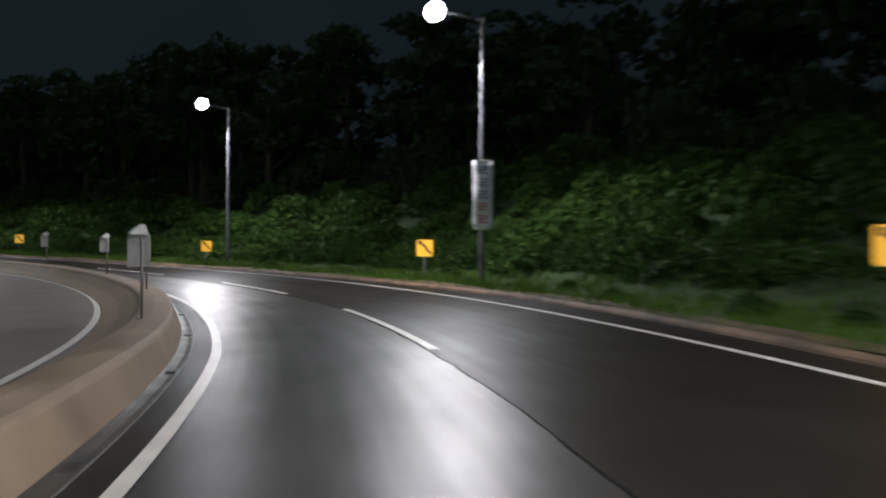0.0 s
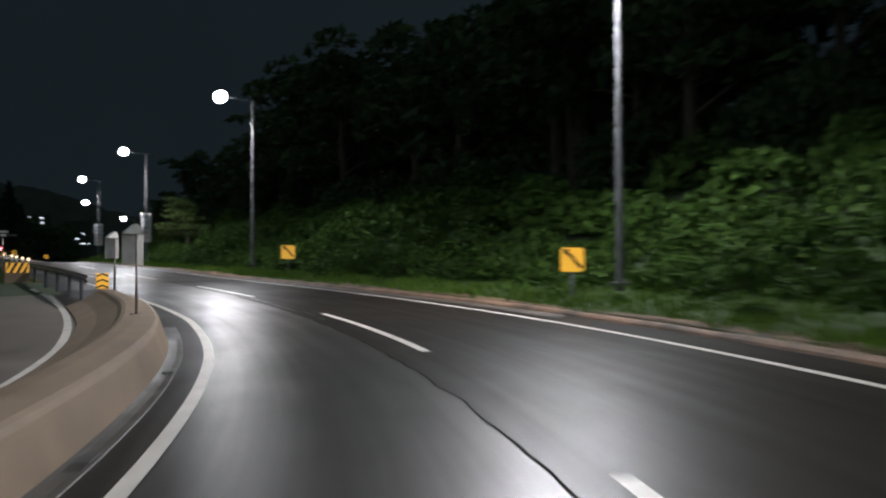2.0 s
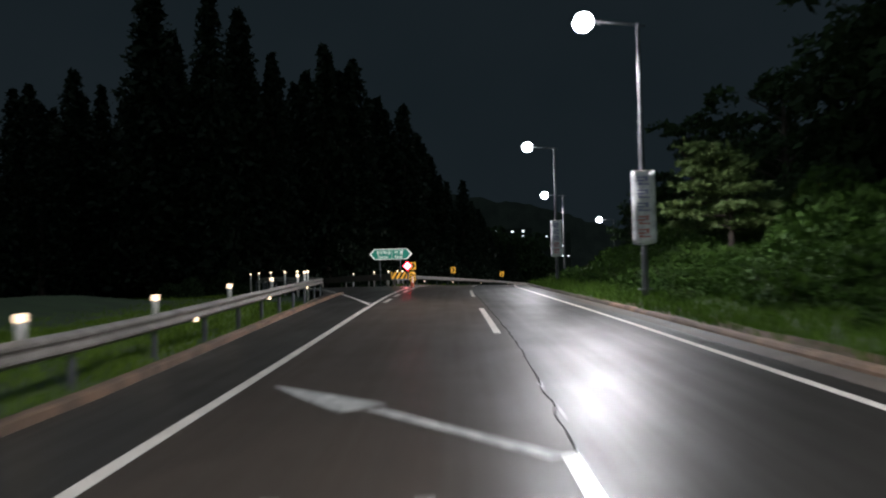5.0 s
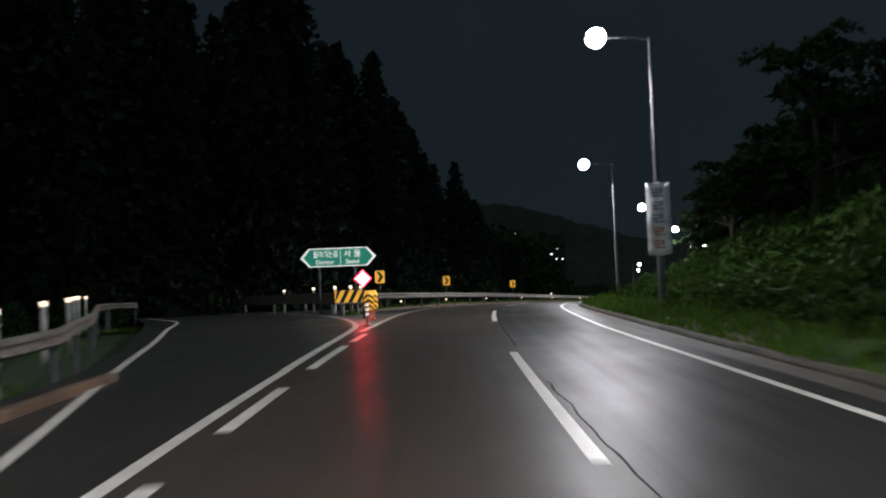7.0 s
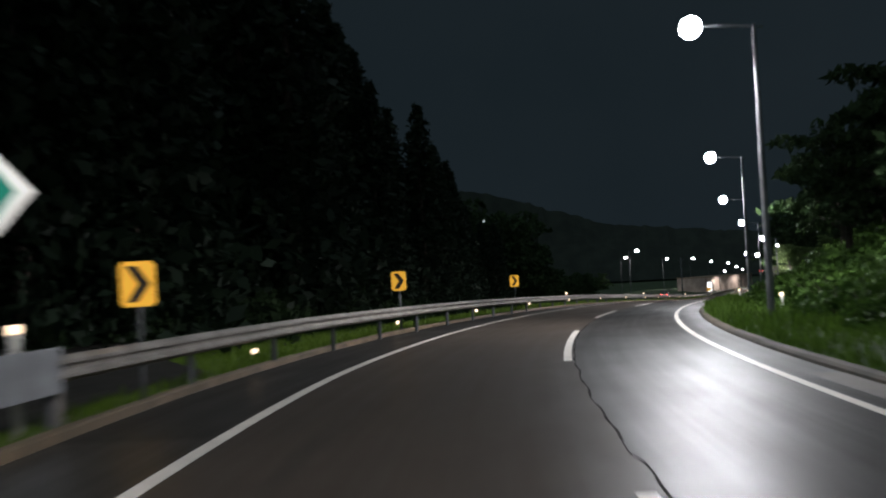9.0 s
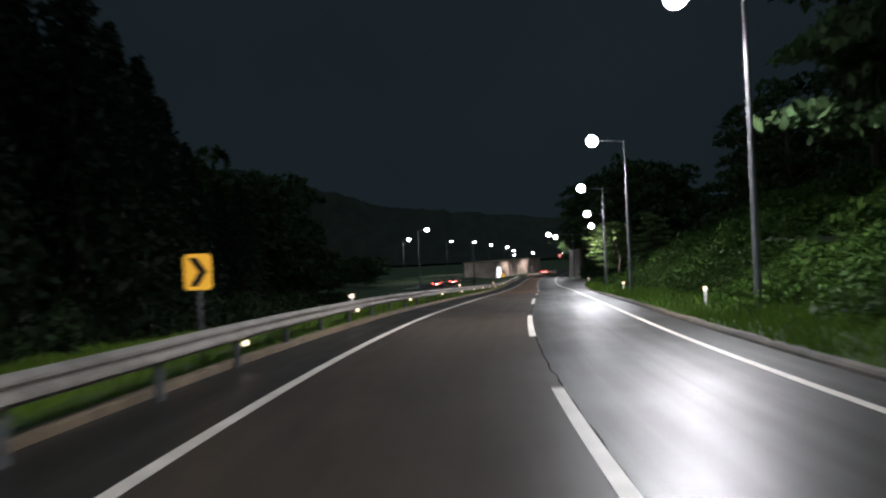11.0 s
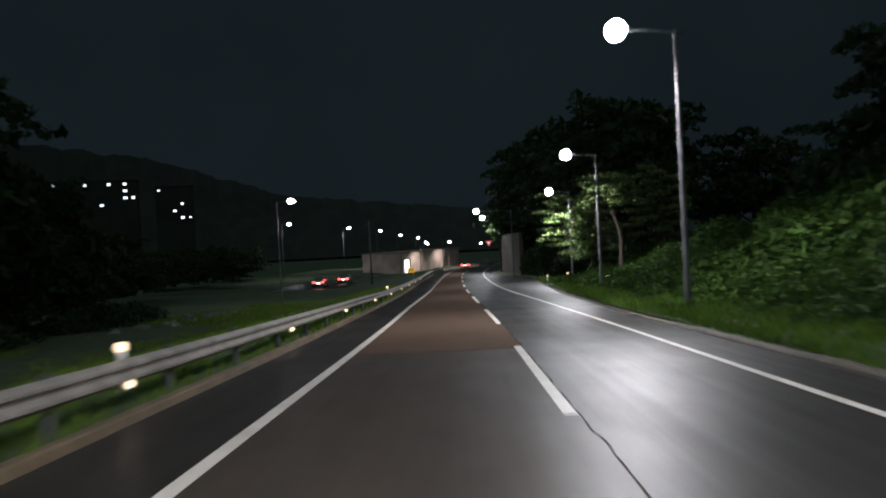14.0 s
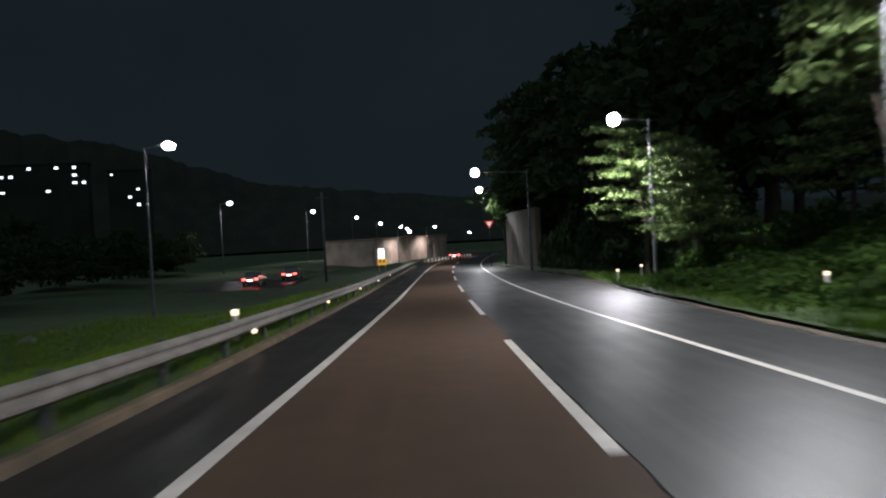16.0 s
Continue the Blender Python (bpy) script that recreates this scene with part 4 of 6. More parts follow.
def lamp_banner(bars):
    """A hanging cloth banner on a lamp pole, with rows of unreadable signs as plain blocks."""
    t = empty("banner")
    bm = bmesh.new()
    w, h = 0.78, 2.40
    nx, nz = 4, 12
    grid = [[bm.verts.new((w * (i / nx - 0.5), -0.15 + 0.02 * math.sin(3 * i / nx + k * 0.7) + (0.03 if i in (0, nx) else 0), -h * k / nz - (0.05 * math.sin(i) if k == nz else 0)))
             for i in range(nx + 1)] for k in range(nz + 1)]
    for k in range(nz):
        for i in range(nx):
            bm.faces.new((grid[k][i], grid[k][i + 1], grid[k + 1][i + 1], grid[k + 1][i]))
    r = bmesh.ops.extrude_face_region(bm, geom=bm.faces[:])
    bmesh.ops.translate(bm, vec=(0, 0.006, 0), verts=[v for v in r["geom"] if isinstance(v, bmesh.types.BMVert)])
    bmesh.ops.recalc_face_normals(bm, faces=bm.faces)
    part("cloth", bm, M["banner"], t, "pale wind-creased cloth", smooth=True)
    for z in (0.0, -h):
        bm = bmesh.new()
        tube(bm, [(-0.32, -0.14, z), (0.32, -0.14, z)], [0.014, 0.014], 8)
        part("rod", bm, M["galv"], t)
    bm = bmesh.new()
    box(bm, 0, -0.06, 0.0, 0.04, 0.16, 0.05, 0.006)
    box(bm, 0, -0.06, -h, 0.04, 0.16, 0.05, 0.006)
    part("clamp", bm, M["galv"], t)
    for k in range(bars):
        z = -0.18 - k * (h - 0.25) / bars
        hh = (h - 0.25) / bars * 0.72
        bm = bmesh.new()
        for bx, bz, bw, bh in ((-0.10, -0.5, 0.20, 0.16), (0.10, -0.28, 0.07, 0.5), (-0.06, -0.14, 0.26, 0.12), (-0.12, -0.82, 0.10, 0.22), (0.04, -0.88, 0.26, 0.12)):
            box(bm, bx, -0.176, z + bz * hh, bw * 1.15, 0.008, bh * hh, 0.0)
        part("writing_bar", bm, M["banner_ink"] if k < 3 else M["banner_red"], t)
    return tagged(t, "pale vertical cloth banner with blue and red writing", "banner", "banners on the lamp poles")


_bn = lamp_banner(5)
_bn.matrix_world = stand(32.4, 6.8, 4.37)
copy_thing(_bn, stand(119.9, 5.45, 4.3))
copy_thing(_bn, stand(153.5, 5.6, 4.32))


# ---------------------------------------------------------------- warning and guide signs
def curve_sign():
    """A square yellow board with a black slanting arrow on a steel post."""
    t = empty("curve_sign")
    bm = bmesh.new()
    tube(bm, [(0, 0.03, -0.4), (0, 0.03, 1.30)], [0.04, 0.04], 10)
    part("post", bm, M["pole"], t, smooth=True)
    bm = bmesh.new()
    box(bm, 0, 0, 1.30, 0.66, 0.02, 0.66, 0.0)
    bmesh.ops.bevel(bm, geom=[e for e in bm.edges if abs((e.verts[0].co - e.verts[1].co).y) > 0.01], offset=0.04, segments=4, affect="EDGES")
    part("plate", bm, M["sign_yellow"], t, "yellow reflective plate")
    bm = bmesh.new()
    prism(bm, [(-0.27, 1.60), (-0.25, 1.42), (-0.19, 1.47), (-0.02, 1.33), (0.06, 1.21), (0.24, 1.04), (0.29, 1.10), (0.12, 1.27), (0.04, 1.40), (-0.13, 1.53), (-0.08, 1.58)], -0.018, -0.011)
    bmesh.ops.recalc_face_normals(bm, faces=bm.faces)
    part("arrow", bm, M["black"], t)
    bm = bmesh.new()
    box(bm, 0, 0.02, 1.12, 0.40, 0.02, 0.04, 0.004)
    box(bm, 0, 0.02, 1.48, 0.40, 0.02, 0.04, 0.004)
    part("bracket", bm, M["galv"], t)
    return t


_cs = tagged(curve_sign(), "square yellow curve sign with a black slanting arrow", "road sign", "curve signs in the verge")
_cs.matrix_world = stand(36.6, 6.5, 0.0, -8)
for s, d, h in ((60.5, 7.05, -0.15), (14.0, 7.2, 0.0), (83.4, 5.65, 0.0)):
    copy_thing(_cs, stand(s, d, h, -8))


def chevron_sign():
    t = empty("chevron_sign")
    bm = bmesh.new()
    tube(bm, [(0, 0.03, -0.4), (0, 0.03, 1.70)], [0.032, 0.032], 10)
    part("post", bm, M["pole"], t, smooth=True)
    bm = bmesh.new()
    box(bm, 0, 0, 1.64, 0.46, 0.02, 0.60, 0.0)
    bmesh.ops.bevel(bm, geom=[e for e in bm.edges if abs((e.verts[0].co - e.verts[1].co).y) > 0.01], offset=0.035, segments=4, affect="EDGES")
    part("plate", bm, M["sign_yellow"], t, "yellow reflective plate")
    bm = bmesh.new()
    prism(bm, [(-0.15, 1.88), (0.0, 1.88), (0.17, 1.64), (0.0, 1.40), (-0.15, 1.40), (0.01, 1.64)], -0.018, -0.011)
    bmesh.ops.recalc_face_normals(bm, faces=bm.faces)
    part("chevron", bm, M["black"], t)
    return tagged(t, "yellow chevron board with a black arrowhead on a post", "road sign", "chevron boards on the bend")


_ch = chevron_sign()
_ch.matrix_world = stand(166.7, -5.70, 0.0, 4)
for s, d, a in ((183.9, -5.6, 2), (204.3, -5.6, -4)):
    copy_thing(_ch, stand(s, d, 0.0, a))


def text_on(parent, words, x, z, size, m, y=-0.025, squeeze=1.0, name="lettering"):
    cu = bpy.data.curves.new(name, "FONT")
    cu.body, cu.size, cu.align_x, cu.align_y, cu.extrude, cu.offset = words, size, "CENTER", "CENTER", 0.003, 0.008 * size
    cu.materials.append(m)
    o = new(name, cu)
    o.parent = parent
    o.matrix_local = Matrix.Translation((x, y, z)) @ Matrix.Rotation(radians(90), 4, "X") @ Matrix.Diagonal((squeeze, 1, 1, 1))
    return o


def direction_sign():
    """A long green board pointed at both ends, white rimmed, on two posts."""
    t = empty("direction_sign")
    hw, hh, tip, z = 1.28, 0.41, 0.38, 2.50
    full = [(-hw - tip, z), (-hw, z + hh), (hw, z + hh), (hw + tip, z), (hw, z - hh), (-hw, z - hh)]
    bm = bmesh.new()
    prism(bm, full, 0.0, 0.04)
    bmesh.ops.recalc_face_normals(bm, faces=bm.faces)
    part("board", bm, M["sign_white"], t, "white border and pointed ends")
    bm = bmesh.new()
    prism(bm, [(-hw - 0.24, z), (-hw + 0.06, z + hh - 0.045), (hw - 0.06, z + hh - 0.045), (hw + 0.24, z), (hw - 0.06, z - hh + 0.045), (-hw + 0.06, z - hh + 0.045)], -0.012, -0.004)
    bmesh.ops.recalc_face_normals(bm, faces=bm.faces)
    part("face", bm, M["sign_green"], t, "green face")
    bm = bmesh.new()
    box(bm, 0.10, -0.016, z, 0.02, 0.006, 2 * hh - 0.12)
    part("divider", bm, M["sign_white"], t)
    text_on(t, "\ub3cc\uc544\uac00\ub294\uae38", -0.55, z + 0.12, 0.33, M["sign_white"], squeeze=0.72)
    text_on(t, "Detour", -0.58, z - 0.21, 0.27, M["sign_white"])
    text_on(t, "\uc11c \uc6b8", 0.62, z + 0.12, 0.36, M["sign_white"])
    text_on(t, "Seoul", 0.62, z - 0.21, 0.27, M["sign_white"])
    for x in (-0.85, 0.72):
        bm = bmesh.new()
        tube(bm, [(x, 0.08, -0.6), (x, 0.08, z + 0.3)], [0.055, 0.055], 12)
        part("leg", bm, M["pole"], t, smooth=True)
    return tagged(t, "green double-pointed direction sign with white Korean lettering", "road sign")


_ds = direction_sign()
_ds.matrix_world = stand(162.9, -6.85, 0.0, 6)


def gore_things():
    # red flashing diamond on its post
    t = empty("warning_lamp")
    bm = bmesh.new()
    tube(bm, [(0, 0.05, 0.2), (0, 0.05, 1.95)], [0.045, 0.045], 10)
    part("post", bm, M["pole"], t, smooth=True)
    bm = bmesh.new()
    prism(bm, [(0, 1.40), (0.36, 1.76), (0, 2.12), (-0.36, 1.76)], 0.0, 0.08)
    bmesh.ops.recalc_face_normals(bm, faces=bm.faces)
    part("housing", bm, M["black"], t)
    bm = bmesh.new()
    prism(bm, [(0, 1.45), (0.31, 1.76), (0, 2.07), (-0.31, 1.76)], -0.015, -0.002)
    bmesh.ops.recalc_face_normals(bm, faces=bm.faces)
    part("led_panel", bm, M["red_led"], t, "glowing red face")
    for k in range(-3, 4):
        for j in range(-3, 4):
            if abs(k) + abs(j) <= 3:
                bm = bmesh.new()
                x, z = k * 0.078, 1.76 + j * 0.078
                box(bm, x, -0.022, z, 0.05, 0.012, 0.05, 0.01)
                part("led", bm, M["red_core"], t)
    tagged(t, "diamond-shaped red LED warning lamp on a post, lit", "warning lamp")
    t.matrix_world = stand(156.3, -4.75, -0.30)
    # striped board
    t = empty("hazard_board")
    hazard_stripes(t, 1.20, 0.48, 0.0, 4, 1, 0.54)
    for x in (-0.3, 0.3):
        bm = bmesh.new()
        box(bm, x, 0.05, 0.42, 0.06, 0.05, 0.95, 0.006)
        part("leg", bm, M["galv"], t)
    tagged(t, "yellow board with black slanting stripes at the road nose", "hazard board")
    t.matrix_world = stand(158.6, -5.62, 0.02)
    # rounded chevron boards on orange stalks
    for s, d in ((153.7, -4.22), (154.7, -4.20)):
        t = empty("nose_marker")
        rings = 9
        bm = bmesh.new()
        rows = []
        for z in (0.34, 0.80, 0.93):
            k = 1.0 if z < 0.9 else 0.55
            rows.append([bm.verts.new((0.23 * k * math.sin(a), -0.23 * math.cos(a) * k + 0.1, z)) for a in np.linspace(-1.25, 1.25, rings)])
        for r0, r1 in zip(rows, rows[1:]):
            for i in range(rings - 1):
                bm.faces.new((r0[i], r0[i + 1], r1[i + 1], r1[i]))
        r = bmesh.ops.extrude_face_region(bm, geom=bm.faces[:])
        bmesh.ops.translate(bm, vec=(0, 0.012, 0), verts=[v for v in r["geom"] if isinstance(v, bmesh.types.BMVert)])
        bmesh.ops.recalc_face_normals(bm, faces=bm.faces)
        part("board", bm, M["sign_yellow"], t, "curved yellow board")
        for z in (0.44, 0.60, 0.76):
            bm = bmesh.new()
            ring = [(bm.verts.new((0.237 * math.sin(a), -0.237 * math.cos(a) + 0.1, z - 0.10 * abs(a))), bm.verts.new((0.237 * math.sin(a), -0.237 * math.cos(a) + 0.1, z + 0.07 - 0.10 * abs(a)))) for a in np.linspace(-1.2, 1.2, 11)]
            for u, v in zip(ring, ring[1:]):
                bm.faces.new((u[0], v[0], v[1], u[1]))
            part("chevron", bm, M["black"], t)
        bm = bmesh.new()
        tube(bm, [(0, 0.05, -0.02), (0, 0.05, 0.03), (0, 0.05, 0.05), (0, 0.05, 0.9)], [0.16, 0.15, 0.06, 0.06], 12)
        part("stalk", bm, M["orange"], t, "orange stalk", smooth=True)
        tagged(t, "curved yellow board with black chevrons on an orange stalk", "hazard marker", "markers at the nose")
        t.matrix_world = stand(s, d, 0.01) @ Matrix.Diagonal((0.80, 0.80, 1.1, 1))


gore_things()


def tube_bollard():
    t = empty("tube_bollard")
    bm = bmesh.new()
    tube(bm, [(0, 0, 0), (0, 0, 0.04), (0, 0, 0.06), (0, 0, 0.72), (0, 0, 0.75)], [0.13, 0.12, 0.045, 0.045, 0.03], 14)
    part("tube", bm, M["orange"], t, "orange flexible tube", smooth=True)
    for z in (0.36, 0.5, 0.64):
        bm = bmesh.new()
        tube(bm, [(0, 0, z - 0.04), (0, 0, z + 0.04)], [0.050, 0.050], 14)
        part("band", bm, M["sign_white"], t, "white reflective band")
    return tagged(t, "orange tube bollard with white bands", "bollard", "tube bollards at the nose")


_tb = tube_bollard()
_tb.matrix_world = stand(149.75, -3.80, 0.01)

# ---------------------------------------------------------------- exit ramp at the nose


def curve_strip(name, left, right, h, material, n=40, across=1):
    """A strip between two polylines given in road coordinates, with smoothed sides."""
    def sample(pl, u):
        p = np.array(pl)
        i = min(int(u * (len(p) - 1)), len(p) - 2)
        v = u * (len(p) - 1) - i
        g = lambda k: p[k] if 0 <= k < len(p) else (2 * p[0] - p[1] if k < 0 else 2 * p[-1] - p[-2])
        a, b, c, d = g(i - 1), g(i), g(i + 1), g(i + 2)
        return 0.5 * (2 * b + (c - a) * v + (2 * a - 5 * b + 4 * c - d) * v * v + (3 * b - a - 3 * c + d) * v ** 3)
    verts, faces, plan = [], [], []
    for k in range(n + 1):
        (s0, d0), (s1, d1) = sample(left, k / n), sample(right, k / n)
        for j in range(across + 1):
            u = j / across
            verts.append(place(s0 + (s1 - s0) * u, d0 + (d1 - d0) * u, h))
            plan.append((s0 + (s1 - s0) * u, d0 + (d1 - d0) * u, 0.0))
    w = across + 1
    for k in range(n):
        for j in range(across):
            faces.append((w * k + j, w * k + j + 1, w * (k + 1) + j + 1, w * (k + 1) + j))
    me = mesh_from(name, verts, faces, material, True)
    laid = me.attributes.new("plan", "FLOAT_VECTOR", "POINT")
    laid.data.foreach_set("vector", np.array(plan, np.float32).ravel())
    return me


def offset_line(pts, w):
    """Two sides of a painted stroke along points in road coordinates."""
    p = np.array(pts, float)
    t = np.gradient(p, axis=0)
    t /= np.linalg.norm(t, axis=1)[:, None]
    nrm = np.stack([-t[:, 1], t[:, 0]], 1)
    return (p + nrm * w / 2).tolist(), (p - nrm * w / 2).tolist()


tagged(new("exit_ramp", curve_strip("exit_ramp", [(112, -5.2), (126, -6.6), (138, -7.6), (148, -10.2), (160, -14.5), (172, -21), (184, -30), (192, -40)],
       [(118, -3.7), (130, -3.7), (142, -3.7), (152, -3.6), (166, -3.9), (176, -9.5), (190, -19), (206, -34)], 0.003, M["asphalt"], 60, 14)), "dark asphalt of the exit ramp", "road", kind="structure")


def stroke(pts, w, label, h=0.02, n=40, material="paint"):
    a, b = offset_line(pts, w)
    return tagged(new("lane_line", curve_strip("lane_line", a, b, h, M[material], n)), label, "road marking", "painted road lines", kind="structure")


stroke([(136.4, -3.80), (140.5, -3.85), (144.6, -3.91), (148.5, -4.05), (151.2, -4.37), (154.8, -5.14), (157.8, -6.1), (161.4, -7.55), (165.9, -9.95), (171, -13.5), (177, -18.1), (184, -24)], 0.18, "white edge line that turns off along the exit ramp")
stroke([(122.8, -3.85), (127, -4.6), (131, -5.4), (137, -6.75), (144.3, -8.45), (151, -10.3), (159.4, -12.9), (168, -18)], 0.15, "white inner edge line of the exit ramp")
for a, b in ((124.5, 128.2), (130.6, 134.2), (136.7, 141.65), (142.9, 145.7)):
    line(a, b, -3.42, 0.17, "short white dash beside the exit line", name="lane_dash")
for i in range(6):
    s = 151.3 + i * 1.75
    dl = np.interp(s, [148.5, 151.2, 154.8, 157.8, 161.4, 165.9], [-4.05, -4.37, -5.14, -6.1, -7.55, -9.95])
    stroke([(s - 0.3, dl + 0.08), (s, (dl - 3.75) / 2), (s + 0.35, at(LEFT, s) - 0.06)], 0.32, "white hatch bar on the road nose", 0.019, 6)

# worn arrow and lettering painted on the lane
stroke([(95.5, -0.1), (96.4, -0.62), (97.3, -1.16), (98.3, -1.75)], 0.19, "worn white lane arrow shaft", 0.013, 12, "paint_worn")
tagged(new("lane_arrow_head", curve_strip("lane_arrow_head", [(100.62, -3.25), (99.35, -2.70), (98.1, -2.09)], [(100.62, -3.24), (99.65, -2.44), (98.65, -1.62)], 0.014, M["paint_worn"], 10)),
       "worn white arrow head on the lane", "road marking", "painted road lines", kind="structure")
GLYPHS = [[(91.6, -3.05), (91.5, -2.45)], [(92.3, -2.8), (93.0, -3.05), (94.2, -2.95), (94.6, -2.6), (94.0, -2.4), (92.8, -2.5), (92.3, -2.8)], [(91.4, -2.25), (94.8, -2.15)],
          [(91.4, -1.95), (92.8, -1.72), (94.6, -1.55)], [(93.0, -1.65), (91.5, -1.4)], [(94.5, -1.9), (94.5, -1.35)], [(91.3, -1.12), (94.7, -1.1)], [(92.9, -1.1), (92.8, -0.85)], [(94.4, -0.8), (91.8, -0.72), (91.5, -0.35)]]
for g in GLYPHS:
    stroke([(s - 0.35, d) for s, d in g], 0.14, "worn white stroke of lane lettering", 0.013, 14, "paint_worn")


def island_things():
    """A striped concrete block and a low guide post on the island behind the guardrail."""
    t = empty("concrete_block")
    bm = bmesh.new()
    prism(bm, [(-0.56, -0.5), (0.56, -0.5), (0.53, 0.58), (-0.53, 0.58)], 0.0, 0.3)
    bmesh.ops.recalc_face_normals(bm, faces=bm.faces)
    bmesh.ops.bevel(bm, geom=bm.edges[:], offset=0.03, segments=2, affect="EDGES")
    part("block", bm, M["concrete"], t, "pale concrete")
    hazard_stripes(t, 0.98, 0.44, -0.02, 4, 1, 0.10)
    tagged(t, "concrete block faced with a yellow and black striped board", "hazard block")
    t.matrix_world = stand(84.8, -6.42, 0.44, 10)
    t = empty("guide_post")
    bm = bmesh.new()
    tube(bm, [(0, 0, -0.4), (0, 0, 2.42)], [0.035, 0.035], 10)
    part("post", bm, M["galv"], t, smooth=True)
    for z, x, w, m in ((2.50, 0.0, 0.50, "plate_back"), (2.34, 0.03, 0.26, "plate_back"), (2.34, -0.42, 0.50, "rust"), (2.34, 0.42, 0.40, "black")):
        bm = bmesh.new()
        box(bm, x, -0.05, z, w, 0.03, 0.10, 0.01)
        part("blade", bm, M[m], t)
    tagged(t, "small steel guide post with two sign blades on the island", "road sign")
    t.matrix_world = stand(87.2, -6.9, -0.12)


island_things()

# ---------------------------------------------------------------- plants
rng = np.random.default_rng(7)


def leaf_mesh(name, centres, size, material, spread=0.35, flat=0.0, r=None):
    """Many small folded leaves, each four corners of its own, round the given centres."""
    r = r or rng
    n = len(centres)
    c = np.asarray(centres)
    u = r.normal(size=(n, 3))
    u[:, 2] *= 1 - flat
    u /= np.linalg.norm(u, axis=1)[:, None]
    v = np.cross(u, r.normal(size=(n, 3)))
    v /= np.linalg.norm(v, axis=1)[:, None]
    sz = size * (1 + spread * r.normal(size=(n, 1))).clip(0.4, 2.0)
    w = np.cross(u, v) * sz * 0.18
    quad = np.stack([c - u * sz, c - v * sz * 0.5 + w, c + u * sz, c + v * sz * 0.5 + w], 1).reshape(-1, 3)
    return quads(name, quad, material)


def shell_points(n, rx, ry, rz, r, lumps=7):
    """Points in the outer part of a lumpy mound."""
    d = r.normal(size=(n, 3))
    d /= np.linalg.norm(d, axis=1)[:, None]
    d[:, 2] = np.abs(d[:, 2])
    k = r.normal(size=(lumps, 3))
    k /= np.linalg.norm(k, axis=1)[:, None]
    bump = 0.72 + 0.38 * np.max((d @ k.T).clip(0, 1) ** 6, axis=1)
    rad = bump * (0.62 + 0.38 * r.random(n) ** 0.5)
    return d * rad[:, None] * np.array([rx, ry, rz])


def bush_kind(seed):
    r = np.random.default_rng(seed)
    pts = shell_points(900, 1.25, 1.25, 1.25, r)
    me = leaf_mesh("foliage", pts, 0.095, M["leaf"], r=r)
    bm = bmesh.new()
    for k in range(6):
        a = k * 1.05 + seed
        tube(bm, [(0.05 * math.cos(a), 0.05 * math.sin(a), -0.3), (0.35 * math.cos(a), 0.35 * math.sin(a), 0.5), (0.65 * math.cos(a + 0.3), 0.65 * math.sin(a + 0.3), 1.0)], [0.025, 0.018, 0.006], 5)
    st = bpy.data.meshes.new("woody_base")
    bm.to_mesh(st)
    bm.free()
    st.materials.append(M["bark"])
    return me, st


BUSH = [bush_kind(11 + i) for i in range(6)]


def put_bush(s, d, sx, sz, label="dense green roadside bush on the bank", group="bushes on the bank"):
    t = tagged(empty("bush"), label, "bush", group)
    le, st = BUSH[int(rng.integers(len(BUSH)))]
    for nm, me in (("foliage", le), ("woody_base", st)):
        o = new(nm, me)
        o.parent = t
    t.matrix_world = stand(s, d, -0.15, float(rng.uniform(0, 360)), True) @ Matrix.Diagonal((sx, sx, sz, 1))
    return t


KORNER = []
for _le, _st in BUSH:
    _a = np.empty(len(_le.vertices) * 3, dtype=np.float32)
    _le.vertices.foreach_get("co", _a)
    KORNER.append(_a.reshape(-1, 3))


def thicket(name, spots, label, kind="leaf"):
    """Bushes too many to tell apart, grown into one mass."""
    out = []
    for s, d, sx, sz in spots:
        m = np.array(stand(s, d, -0.15, float(rng.uniform(0, 360)), True) @ Matrix.Diagonal((sx, sx, sz, 1)))
        out.append(KORNER[int(rng.integers(len(KORNER)))] @ m[:3, :3].T + m[:3, 3])
    return tagged(new(name, quads(name, np.concatenate(out), M[kind])), label, "bushes", kind="stuff")


# the overgrown bank on the outer side
BACK, FILL = [], []
for s in np.arange(-6, 322, 1.75):
    front = np.interp(s, [0, 30, 60, 75, 95, 130, 165, 200, 235, 270, 290, 316], [8.6, 8.9, 9.4, 8.2, 7.6, 6.9, 6.4, 6.7, 7.2, 7.4, 7.4, 7.6])
    tall = np.interp(s, [0, 40, 70, 110, 150, 190, 230, 270, 295], [1.0, 1.0, 0.95, 0.85, 0.95, 1.0, 0.8, 0.85, 0.8])
    put_bush(s + rng.uniform(-0.5, 0.5), front + rng.uniform(0, 1.0), rng.uniform(0.8, 1.25), tall * rng.uniform(0.7, 1.25))
    BACK.append((s + rng.uniform(-0.9, 0.9), front + rng.uniform(2.0, 4.0), rng.uniform(1.1, 1.7), tall * rng.uniform(1.0, 1.7)))
    BACK.append((s + rng.uniform(-0.9, 0.9), front + rng.uniform(4.5, 7.5), rng.uniform(1.3, 2.0), tall * rng.uniform(1.2, 2.0)))
    FILL.append((s + rng.uniform(-0.9, 0.9), front + rng.uniform(0.9, 2.6), rng.uniform(0.9, 1.3), tall * rng.uniform(0.8, 1.3)))
    if rng.random() < 0.5:
        BACK.append((s + rng.uniform(-0.9, 0.9), front + rng.uniform(8, 12), rng.uniform(1.6, 2.3), tall * rng.uniform(1.4, 2.2)))
